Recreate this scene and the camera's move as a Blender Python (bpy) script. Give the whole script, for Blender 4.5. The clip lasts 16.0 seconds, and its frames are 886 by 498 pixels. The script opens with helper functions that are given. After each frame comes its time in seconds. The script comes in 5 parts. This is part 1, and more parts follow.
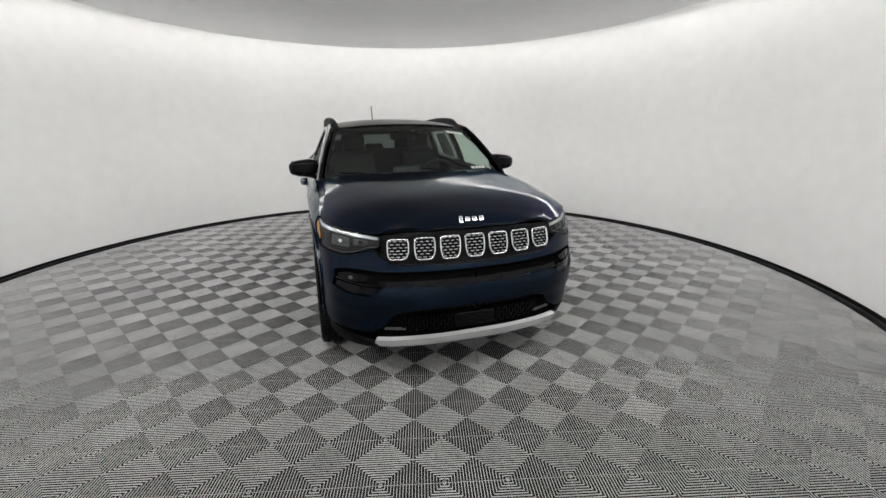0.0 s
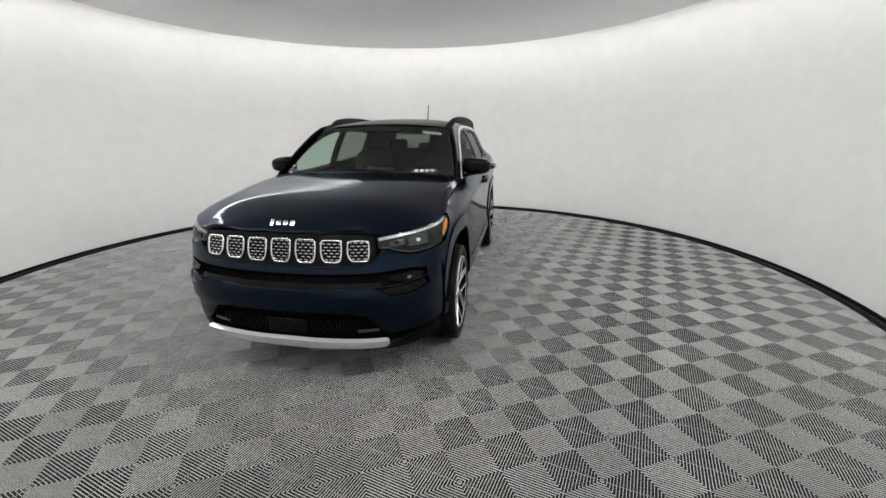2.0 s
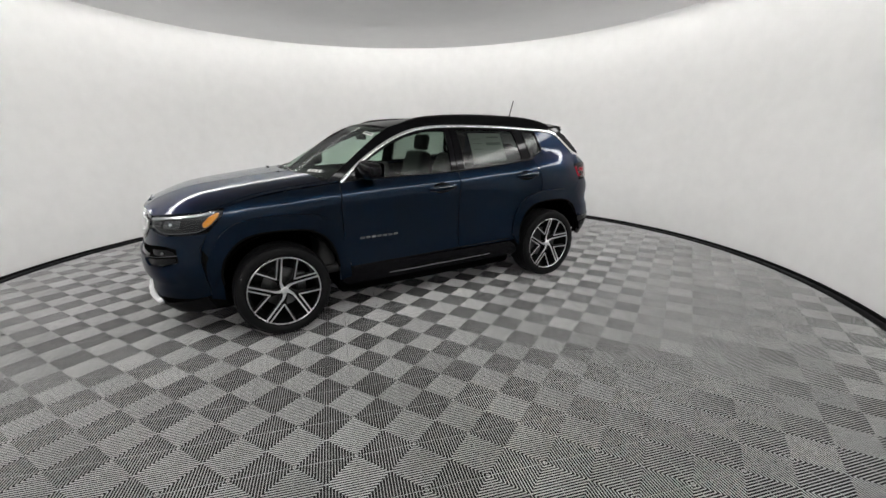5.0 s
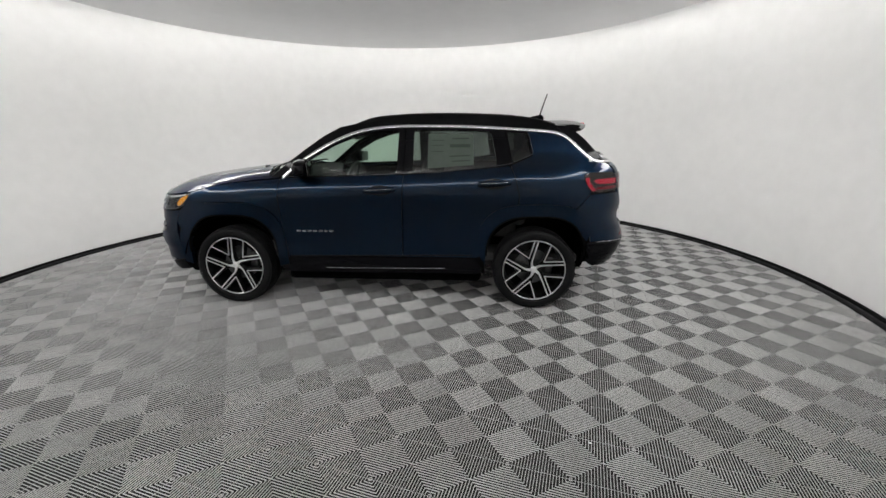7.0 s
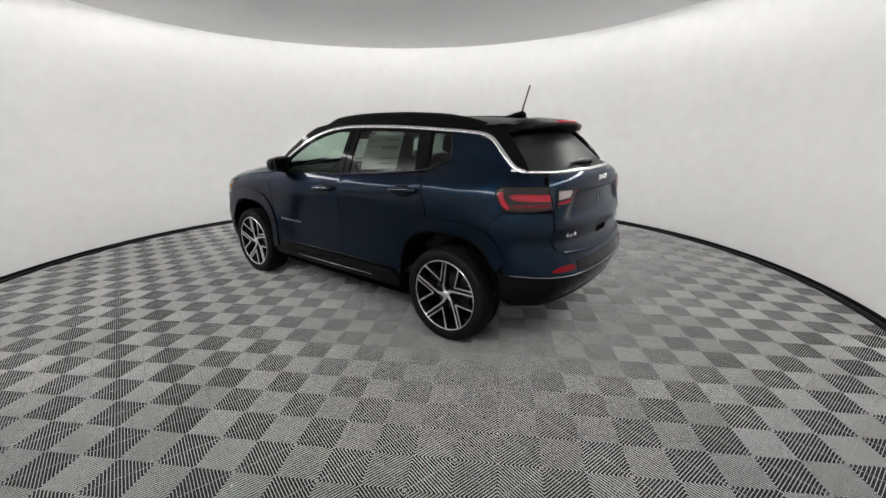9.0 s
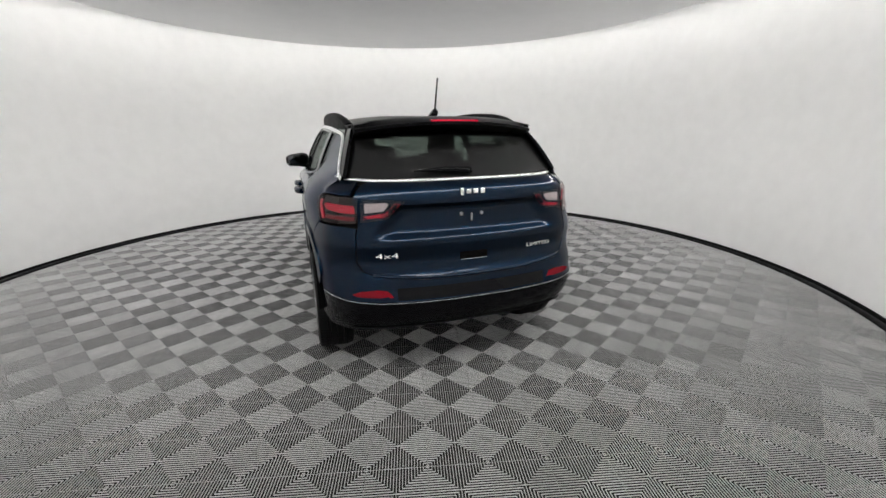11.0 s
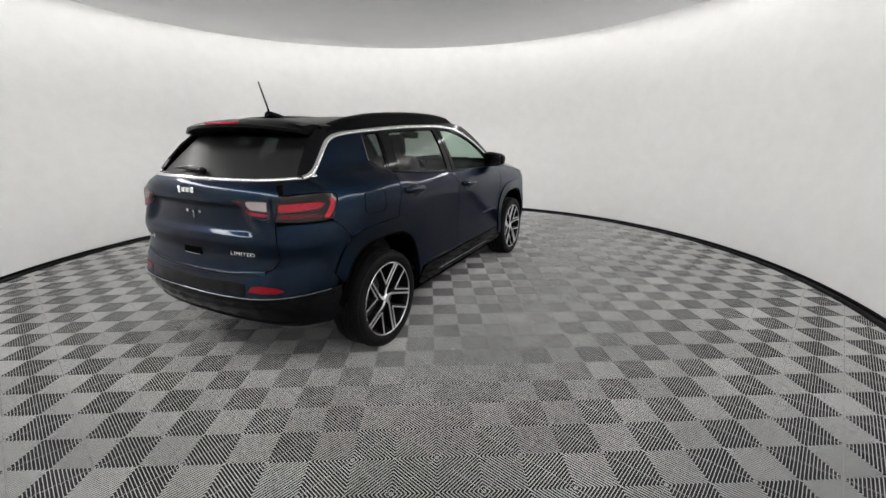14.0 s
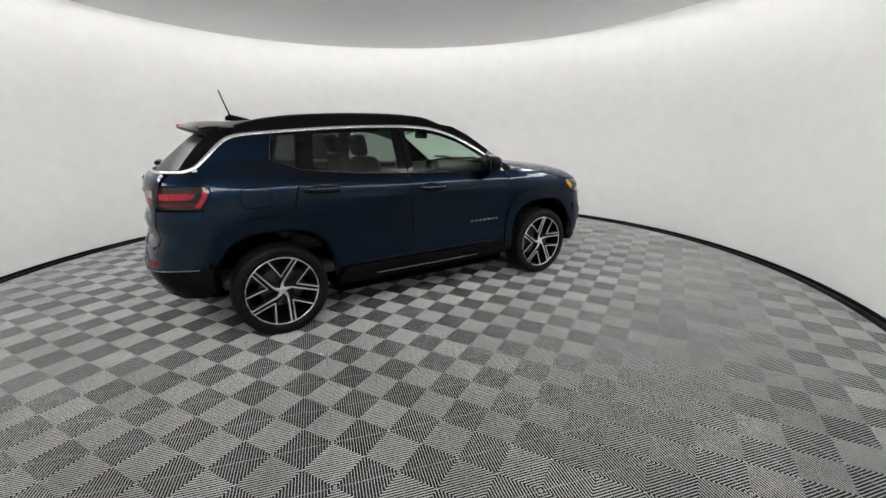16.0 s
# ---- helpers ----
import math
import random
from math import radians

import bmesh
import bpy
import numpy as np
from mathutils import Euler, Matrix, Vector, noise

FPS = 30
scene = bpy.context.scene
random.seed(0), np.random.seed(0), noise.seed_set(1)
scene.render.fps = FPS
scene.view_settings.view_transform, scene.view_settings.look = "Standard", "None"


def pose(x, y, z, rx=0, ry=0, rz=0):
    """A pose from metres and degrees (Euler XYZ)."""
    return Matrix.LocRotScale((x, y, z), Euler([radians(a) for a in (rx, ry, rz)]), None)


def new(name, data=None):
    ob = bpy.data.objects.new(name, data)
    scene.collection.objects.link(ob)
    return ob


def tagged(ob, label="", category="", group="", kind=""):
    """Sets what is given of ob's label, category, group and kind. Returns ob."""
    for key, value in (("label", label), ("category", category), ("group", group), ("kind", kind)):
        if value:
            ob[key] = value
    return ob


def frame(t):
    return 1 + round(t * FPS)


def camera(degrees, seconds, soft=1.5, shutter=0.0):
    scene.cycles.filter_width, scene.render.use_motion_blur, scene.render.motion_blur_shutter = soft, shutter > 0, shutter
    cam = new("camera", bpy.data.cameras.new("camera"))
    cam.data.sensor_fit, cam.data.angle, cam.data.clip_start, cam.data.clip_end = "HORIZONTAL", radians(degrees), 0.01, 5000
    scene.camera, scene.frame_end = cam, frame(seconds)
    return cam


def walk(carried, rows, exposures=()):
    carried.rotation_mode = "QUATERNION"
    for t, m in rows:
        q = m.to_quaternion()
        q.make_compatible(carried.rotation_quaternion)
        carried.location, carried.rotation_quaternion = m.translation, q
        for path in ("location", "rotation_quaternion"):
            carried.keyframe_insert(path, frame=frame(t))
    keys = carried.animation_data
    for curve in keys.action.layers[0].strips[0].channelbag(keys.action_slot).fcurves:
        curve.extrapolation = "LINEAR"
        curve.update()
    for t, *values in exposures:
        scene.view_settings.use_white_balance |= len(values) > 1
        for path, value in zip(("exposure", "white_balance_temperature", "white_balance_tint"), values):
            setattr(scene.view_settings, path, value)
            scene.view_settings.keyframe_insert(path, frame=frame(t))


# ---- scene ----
# The camera goes round the car on a circle about the middle of the round floor.
cam = camera(94.13, 16.0)
ORBIT_R, EYE, AIM, PITCH, ROLL = 4.3335, 1.485, -6.75, -15.89, 0.47
ORBIT = [
    (0.0, -12.08), (0.5, -5.23), (1.0, 1.95), (1.5, 9.4), (2.0, 17.07), (2.5, 24.93), (3.0, 32.93),
    (3.5, 41.07), (4.0, 49.31), (4.5, 57.64), (5.0, 66.04), (5.5, 74.49), (6.0, 82.97), (6.5, 91.48),
    (7.0, 99.98), (7.5, 108.46), (8.0, 116.92), (8.5, 125.33), (9.0, 133.68), (9.5, 141.97), (10.0, 150.2),
    (10.5, 158.36), (11.0, 166.46), (11.5, 174.51), (12.0, 182.5), (12.5, 190.45), (13.0, 198.37),
    (13.5, 206.24), (14.0, 214.07), (14.5, 221.83), (15.0, 229.48), (15.5, 236.96), (16.0, 244.16),
]
walk(cam, [(t, pose(ORBIT_R * math.sin(radians(a)), -ORBIT_R * math.cos(radians(a)), EYE, 90 + PITCH, ROLL, a + AIM))
           for t, a in ORBIT])

# ---- light: added unseen rings above the ceiling disc, and a dim world outside the closed room ----
RING_FILL, STRIP = 0.02, 11.8
scene.view_settings.exposure = 0.0
world = bpy.data.worlds.new("world")
world.use_nodes = True
world.node_tree.nodes["Background"].inputs[0].default_value = (0.02, 0.02, 0.02, 1)
scene.world = world

# ---- materials ----


def material(name, color, rough=0.5, metal=0.0, coat=0.0, coat_rough=0.03, grain=0.0, scale=40.0, bump=0.0,
             bump_scale=300.0, spec=0.5, emit=0.0):
    """A principled surface whose colour and roughness vary at two scales, with a fine relief."""
    mat = bpy.data.materials.new(name)
    mat.use_nodes = True
    n, l = mat.node_tree.nodes, mat.node_tree.links
    p = n["Principled BSDF"]
    p.inputs["Base Color"].default_value = (*color, 1)
    p.inputs["Roughness"].default_value = rough
    p.inputs["Metallic"].default_value = metal
    p.inputs["Coat Weight"].default_value = coat
    p.inputs["Coat Roughness"].default_value = coat_rough
    p.inputs["Specular IOR Level"].default_value = spec
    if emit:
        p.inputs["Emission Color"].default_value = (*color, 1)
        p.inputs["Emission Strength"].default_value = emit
    co = n.new("ShaderNodeTexCoord")
    if grain:
        a, b = n.new("ShaderNodeTexNoise"), n.new("ShaderNodeTexNoise")
        a.inputs["Scale"].default_value, b.inputs["Scale"].default_value = scale, scale / 14
        a.inputs["Detail"].default_value, b.inputs["Detail"].default_value = 4, 3
        add = n.new("ShaderNodeMath")
        add.operation = "ADD"
        ramp = n.new("ShaderNodeMapRange")
        ramp.inputs[1].default_value, ramp.inputs[2].default_value = 0.7, 1.3
        ramp.inputs[3].default_value, ramp.inputs[4].default_value = 1 - grain, 1 + grain
        mul = n.new("ShaderNodeVectorMath")
        mul.operation = "SCALE"
        mul.inputs[0].default_value = color
        l.new(co.outputs["Object"], a.inputs[0]), l.new(co.outputs["Object"], b.inputs[0])
        l.new(a.outputs[0], add.inputs[0]), l.new(b.outputs[0], add.inputs[1])
        l.new(add.outputs[0], ramp.inputs[0]), l.new(ramp.outputs[0], mul.inputs[3])
        l.new(mul.outputs[0], p.inputs["Base Color"])
        rr = n.new("ShaderNodeMapRange")
        rr.inputs[1].default_value, rr.inputs[2].default_value = 0.7, 1.3
        rr.inputs[3].default_value, rr.inputs[4].default_value = rough * (1 - grain), min(1, rough * (1 + grain))
        l.new(add.outputs[0], rr.inputs[0]), l.new(rr.outputs[0], p.inputs["Roughness"])
    if bump:
        c, bp = n.new("ShaderNodeTexNoise"), n.new("ShaderNodeBump")
        c.inputs["Scale"].default_value = bump_scale
        bp.inputs["Strength"].default_value = bump
        bp.inputs["Distance"].default_value = 0.002
        l.new(co.outputs["Object"], c.inputs[0]), l.new(c.outputs[0], bp.inputs["Height"])
        l.new(bp.outputs[0], p.inputs["Normal"])
    return mat


def glass(name, tint, gloss=0.06, base=0.045, peak=0.3):
    """A thin pane: tinted clear passage and a mirror gloss that grows at glancing angles."""
    mat = bpy.data.materials.new(name)
    mat.use_nodes = True
    n, l = mat.node_tree.nodes, mat.node_tree.links
    n.remove(n["Principled BSDF"])
    clear, shine, mix, fres = (n.new("ShaderNodeBsdfTransparent"), n.new("ShaderNodeBsdfGlossy"),
                               n.new("ShaderNodeMixShader"), n.new("ShaderNodeLayerWeight"))
    rise, gain = n.new("ShaderNodeMath"), n.new("ShaderNodeMapRange")
    rise.operation = "POWER"
    rise.inputs[1].default_value = 5
    gain.inputs[3].default_value, gain.inputs[4].default_value = base, peak
    clear.inputs[0].default_value = (*tint, 1)
    shine.inputs["Roughness"].default_value = gloss
    l.new(fres.outputs["Facing"], rise.inputs[0]), l.new(rise.outputs[0], gain.inputs[0])
    l.new(gain.outputs[0], mix.inputs[0]), l.new(clear.outputs[0], mix.inputs[1]), l.new(shine.outputs[0], mix.inputs[2])
    l.new(mix.outputs[0], n["Material Output"].inputs[0])
    return mat


def flake_paint(name, color, edge):
    """Metallic car paint: fine flakes under a sharp clear coat that mirrors most at glancing angles."""
    mat = material(name, color, 0.36, 1.0, 0.9, 0.088)
    n, l = mat.node_tree.nodes, mat.node_tree.links
    p = n["Principled BSDF"]
    p.inputs["Coat IOR"].default_value = 1.34
    p.inputs["Specular Tint"].default_value = (0.26, 0.40, 0.48, 1)
    co, vor, ramp, mul = (n.new("ShaderNodeTexCoord"), n.new("ShaderNodeTexVoronoi"), n.new("ShaderNodeMapRange"),
                          n.new("ShaderNodeMix"))
    vor.inputs["Scale"].default_value = 900
    mul.data_type = "RGBA"
    mul.inputs[6].default_value, mul.inputs[7].default_value = (*color, 1), (*edge, 1)
    wave, dent = n.new("ShaderNodeTexNoise"), n.new("ShaderNodeBump")
    wave.inputs["Scale"].default_value = 140
    dent.inputs["Strength"].default_value, dent.inputs["Distance"].default_value = 0.02, 0.001
    l.new(co.outputs["Object"], wave.inputs[0]), l.new(wave.outputs[0], dent.inputs["Height"])
    l.new(dent.outputs[0], p.inputs["Coat Normal"])
    l.new(co.outputs["Object"], vor.inputs["Vector"])
    l.new(vor.outputs["Color"], ramp.inputs[0])
    l.new(ramp.outputs[0], mul.inputs[0]), l.new(mul.outputs[2], p.inputs["Base Color"])
    return mat


PAINT = flake_paint("blue_metallic_paint", (0.0007, 0.0049, 0.0130), (0.0026, 0.0160, 0.0405))
GLOSS_BLACK = material("gloss_black", (0.004, 0.004, 0.005), 0.10, 0, 0.3, 0.02, spec=0.07)
GLOSS_BLACK.node_tree.nodes["Principled BSDF"].inputs["Coat IOR"].default_value = 1.35
PLASTIC = material("black_plastic", (0.0045, 0.0045, 0.005), 0.5, spec=0.06, grain=0.15, scale=60, bump=0.15, bump_scale=900)
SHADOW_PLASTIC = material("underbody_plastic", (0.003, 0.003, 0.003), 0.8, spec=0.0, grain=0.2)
CHROME = material("bright_chrome", (0.85, 0.85, 0.86), 0.12, 1.0, grain=0.05, scale=20)
LIP_SILVER = material("pale_silver", (0.86, 0.86, 0.87), 0.26, 0.6, 0.4, grain=0.04, scale=15)
SATIN = material("satin_silver", (0.72, 0.72, 0.73), 0.30, 0.6, grain=0.06, scale=20)
MACHINED = material("machined_aluminium", (0.88, 0.88, 0.89), 0.36, 1.0, grain=0.10, scale=200)
BADGE = material("dull_badge_metal", (0.30, 0.31, 0.33), 0.2, 1.0, grain=0.1)
TRIM_METAL = material("dark_trim_metal", (0.14, 0.145, 0.155), 0.25, 1.0, grain=0.1)
RIM_EDGE = material("turned_rim_edge", (0.70, 0.70, 0.71), 0.3, 1.0, grain=0.2, scale=60)
RIM_BLACK = material("rim_black", (0.004, 0.004, 0.004), 0.3, 0, 0.05, spec=0.12)
RUBBER = material("tyre_rubber", (0.0055, 0.0055, 0.006), 0.6, spec=0.15, grain=0.25, scale=50, bump=0.2, bump_scale=400)
STEEL = material("brake_steel", (0.16, 0.16, 0.165), 0.35, 1.0, grain=0.2, scale=80)
RED_LENS = material("red_lens", (0.62, 0.012, 0.045), 0.2, 0, 0.1, spec=0.2, grain=0.12, scale=60)
DARK_RED = material("dark_red_lens", (0.17, 0.003, 0.009), 0.2, 0, 0.1, spec=0.15, grain=0.1, scale=60)
SMOKE_LENS = material("smoked_lens", (0.014, 0.010, 0.010), 0.12, 0, 0.1, spec=0.2)
WHITE_LENS = material("white_lens", (0.50, 0.50, 0.51), 0.2, 0.2, 1.0, grain=0.1, scale=70)
AMBER = material("amber_lens", (0.75, 0.28, 0.02), 0.2, 0, 1.0, grain=0.12, scale=80)
LAMP_DARK = material("headlamp_bowl", (0.010, 0.010, 0.011), 0.3, 0.5)
LAMP_GREY = material("lamp_module_grey", (0.12, 0.12, 0.125), 0.2, 0.9, grain=0.1)
REVERSE = material("reversing_lens", (0.70, 0.69, 0.69), 0.2, 0.1, 1.0, grain=0.15, scale=70)
REFLECTOR = material("lamp_reflector", (0.75, 0.75, 0.77), 0.12, 1.0)
TRIM_CLOTH = material("dark_upholstery", (0.05, 0.05, 0.051), 0.7, spec=0.12, grain=0.2, scale=120, bump=0.2)
DASH = material("dark_dashboard", (0.030, 0.030, 0.031), 0.8, spec=0.05, grain=0.15, scale=90, bump=0.2, bump_scale=700)
HEADLINER = material("grey_headliner", (0.10, 0.10, 0.10), 0.9, grain=0.1)
PAPER = material("sticker_paper", (0.78, 0.80, 0.76), 0.7, grain=0.06, scale=30)
INK = material("printed_ink", (0.12, 0.12, 0.12), 0.7)
FADED = material("faded_print", (0.42, 0.44, 0.42), 0.7, grain=0.1)
FRIT = material("window_frit", (0.004, 0.004, 0.004), 0.15, 0, 0.1, spec=0.15)
CLEAR_GLASS = glass("green_tinted_glass", (0.62, 0.74, 0.66), 0.12, 0.012)
WINDSHIELD_GLASS = glass("windshield_glass", (0.70, 0.79, 0.73), 0.10, 0.075, 0.16)
PRIVACY_GLASS = glass("dark_privacy_glass", (0.30, 0.335, 0.315), 0.16, 0.045, 0.25)
REAR_GLASS = glass("dark_rear_glass", (0.17, 0.19, 0.18), 0.28, 0.10, 0.30)
QUARTER_GLASS = glass("dark_quarter_glass", (0.17, 0.19, 0.18), 0.16, 0.045, 0.25)
LAMP_COVER = glass("smoked_lamp_cover", (0.72, 0.66, 0.67), 0.06, 0.05, 0.35)
LENS_GLASS = glass("clear_lens", (0.85, 0.87, 0.88), 0.05, 0.03, 0.12)
WALL_MAT = material("white_wall", (0.905, 0.905, 0.902), 0.85, grain=0.03, scale=6, bump=0.05, bump_scale=80)
# emit adds a fill glow; the fabric itself is no lamp.
CEILING_MAT = material("grey_white_fabric_glow", (0.60, 0.60, 0.60), 0.42, grain=0.04, scale=5, bump=0.08, bump_scale=3, emit=0.17)
BACK_MAT = material("light_block_dark", (0.05, 0.05, 0.05), 0.95, grain=0.1)
MIRROR = material("door_mirror_glass", (0.12, 0.12, 0.125), 0.03, 1.0)
ROOF_BLACK = material("roof_black", (0.004, 0.004, 0.0045), 0.30, spec=0.08)
SCRAP_MAT = material("white_scrap", (0.75, 0.75, 0.74), 0.7, grain=0.1)
LID_MAT = material("light_block_grey", (0.08, 0.08, 0.08), 0.9, grain=0.1, scale=5)
TILE_MAT = material("grey_rib_tile", (0.52, 0.52, 0.517), 0.42, spec=0.08, grain=0.16, scale=30, bump=0.15, bump_scale=500)
BASE_MAT = material("dark_subfloor", (0.003, 0.003, 0.003), 0.9, grain=0.2)
RING_MAT = material("black_rubber_rim", (0.007, 0.0065, 0.007), 0.6, spec=0.08, grain=0.3, scale=25, bump=0.2)
# Glow of the two added light rings.
STRIP_MAT = material("fill_strip_glow", (1.0, 0.992, 0.975), 0.5, emit=STRIP)
FILL_RING_MAT = material("fill_ring_glow", (1.0, 0.992, 0.975), 0.5, emit=RING_FILL)


def shade_tiles():
    """Each floor tile has its own slight tone, dust and scuffs."""
    n, l = TILE_MAT.node_tree.nodes, TILE_MAT.node_tree.links
    p = n["Principled BSDF"]
    src = p.inputs["Base Color"].links[0].from_socket
    info, ramp, mul = n.new("ShaderNodeObjectInfo"), n.new("ShaderNodeMapRange"), n.new("ShaderNodeVectorMath")
    ramp.inputs[3].default_value, ramp.inputs[4].default_value = 0.9, 1.1
    mul.operation = "SCALE"
    l.new(info.outputs["Random"], ramp.inputs[0]), l.new(ramp.outputs[0], mul.inputs[3])
    l.new(src, mul.inputs[0]), l.new(mul.outputs[0], p.inputs["Base Color"])


shade_tiles()

# ---- mesh helpers ----


def mesh_object(name, verts, faces, mat, parent=None, label="", smooth=True, sharp=35):
    me = bpy.data.meshes.new(name)
    me.from_pydata([tuple(map(float, v)) for v in verts], [], faces)
    me.validate()
    if smooth:
        me.polygons.foreach_set("use_smooth", [True] * len(me.polygons))
        me.set_sharp_from_angle(angle=radians(sharp))
    for m in mat if isinstance(mat, (list, tuple)) else [mat]:
        me.materials.append(m)
    ob = new(name, me)
    if parent:
        ob.parent = parent
    return tagged(ob, label)


def part(name, bm, mat, parent, label="", smooth=True, sharp=35):
    """One bmesh as one part under its thing."""
    me = bpy.data.meshes.new(name)
    bmesh.ops.recalc_face_normals(bm, faces=bm.faces)
    bm.to_mesh(me)
    bm.free()
    if smooth:
        me.polygons.foreach_set("use_smooth", [True] * len(me.polygons))
        me.set_sharp_from_angle(angle=radians(sharp))
    me.materials.append(mat)
    ob = new(name, me)
    ob.parent = parent
    return tagged(ob, label)


def rounded_box(size, at=(0, 0, 0), bevel=0.02, seg=3, rot=(0, 0, 0), taper=0.0):
    bm = bmesh.new()
    bmesh.ops.create_cube(bm, size=1)
    for v in bm.verts:
        k = 1 - taper * (v.co.z + 0.5)
        v.co = (v.co.x * size[0] * k, v.co.y * size[1] * k, v.co.z * size[2])
    bmesh.ops.bevel(bm, geom=bm.edges[:] + bm.verts[:], offset=min(bevel, min(size) * 0.49), segments=seg, affect="EDGES", profile=0.5)
    bmesh.ops.transform(bm, matrix=pose(*at, *rot), verts=bm.verts)
    return bm


def merge(*bms):
    out = bmesh.new()
    for b in bms:
        me = bpy.data.meshes.new("tmp")
        b.to_mesh(me)
        b.free()
        out.from_mesh(me)
        bpy.data.meshes.remove(me)
    return out


def revolve(profile, seg=64, axis="x"):
    """A profile of (radius, offset) pairs turned about the x axis."""
    bm = bmesh.new()
    rings = []
    for k in range(seg):
        a = 2 * math.pi * k / seg
        rings.append([bm.verts.new((o, r * math.cos(a), r * math.sin(a))) for r, o in profile])
    for k in range(seg):
        p, q = rings[k], rings[(k + 1) % seg]
        for i in range(len(profile) - 1):
            bm.faces.new((p[i], p[i + 1], q[i + 1], q[i]))
    return bm


def curve(points):
    """A smooth function through (x, y) pairs, flat-limited so that it never overshoots."""
    xs, ys = np.array([p[0] for p in points], float), np.array([p[1] for p in points], float)
    d = np.diff(ys) / np.diff(xs)
    m = np.zeros(len(xs))
    m[0], m[-1] = d[0], d[-1]
    for i in range(1, len(xs) - 1):
        m[i] = 0 if d[i - 1] * d[i] <= 0 else 2 * d[i - 1] * d[i] / (d[i - 1] + d[i])

    def f(x):
        x = min(max(x, xs[0]), xs[-1])
        i = min(int(np.searchsorted(xs, x, "right")) - 1, len(xs) - 2)
        h = xs[i + 1] - xs[i]
        t = (x - xs[i]) / h
        return float(ys[i] * (1 + 2 * t) * (1 - t) ** 2 + m[i] * h * t * (1 - t) ** 2 + ys[i + 1] * t * t * (3 - 2 * t) + m[i + 1] * h * t * t * (t - 1))

    return f


def spline(pts, n=8, closed=False):
    """Catmull-Rom through points of any size, n steps a span."""
    p = [np.array(q, float) for q in pts]
    out = []
    m = len(p)
    for i in range(m if closed else m - 1):
        a, b = p[i], p[(i + 1) % m]
        c = p[i - 1] if closed or i else 2 * a - b
        d = p[(i + 2) % m] if closed or i + 2 < m else 2 * b - a
        for k in range(n):
            t = k / n
            out.append(0.5 * (2 * a + (b - c) * t + (2 * c - 5 * a + 4 * b - d) * t * t + (3 * a - c - 3 * b + d) * t ** 3))
    if not closed:
        out.append(p[-1])
    return out


def fillet(pts, r, n=4):
    """A closed outline with its corners rounded."""
    out = []
    m = len(pts)
    for i in range(m):
        a, b, c = (np.array(pts[j % m], float) for j in (i - 1, i, i + 1))
        la, lc = np.linalg.norm(a - b), np.linalg.norm(c - b)
        k = min(r, 0.45 * la, 0.45 * lc)
        p, q = b + (a - b) * k / la, b + (c - b) * k / lc
        for j in range(n + 1):
            t = j / n
            out.append((1 - t) ** 2 * p + 2 * t * (1 - t) * b + t * t * q)
    return out


def inside(poly, x, y):
    n, hit = len(poly), False
    j = n - 1
    for i in range(n):
        xi, yi, xj, yj = poly[i][0], poly[i][1], poly[j][0], poly[j][1]
        if (yi > y) != (yj > y) and x < (xj - xi) * (y - yi) / (yj - yi) + xi:
            hit = not hit
        j = i
    return hit


def dense(poly, step):
    out = []
    for i in range(len(poly)):
        a, b = np.array(poly[i], float), np.array(poly[(i + 1) % len(poly)], float)
        k = max(1, int(np.ceil(np.linalg.norm(b - a) / step)))
        out += [a + (b - a) * j / k for j in range(k)]
    return out


from mathutils.geometry import delaunay_2d_cdt


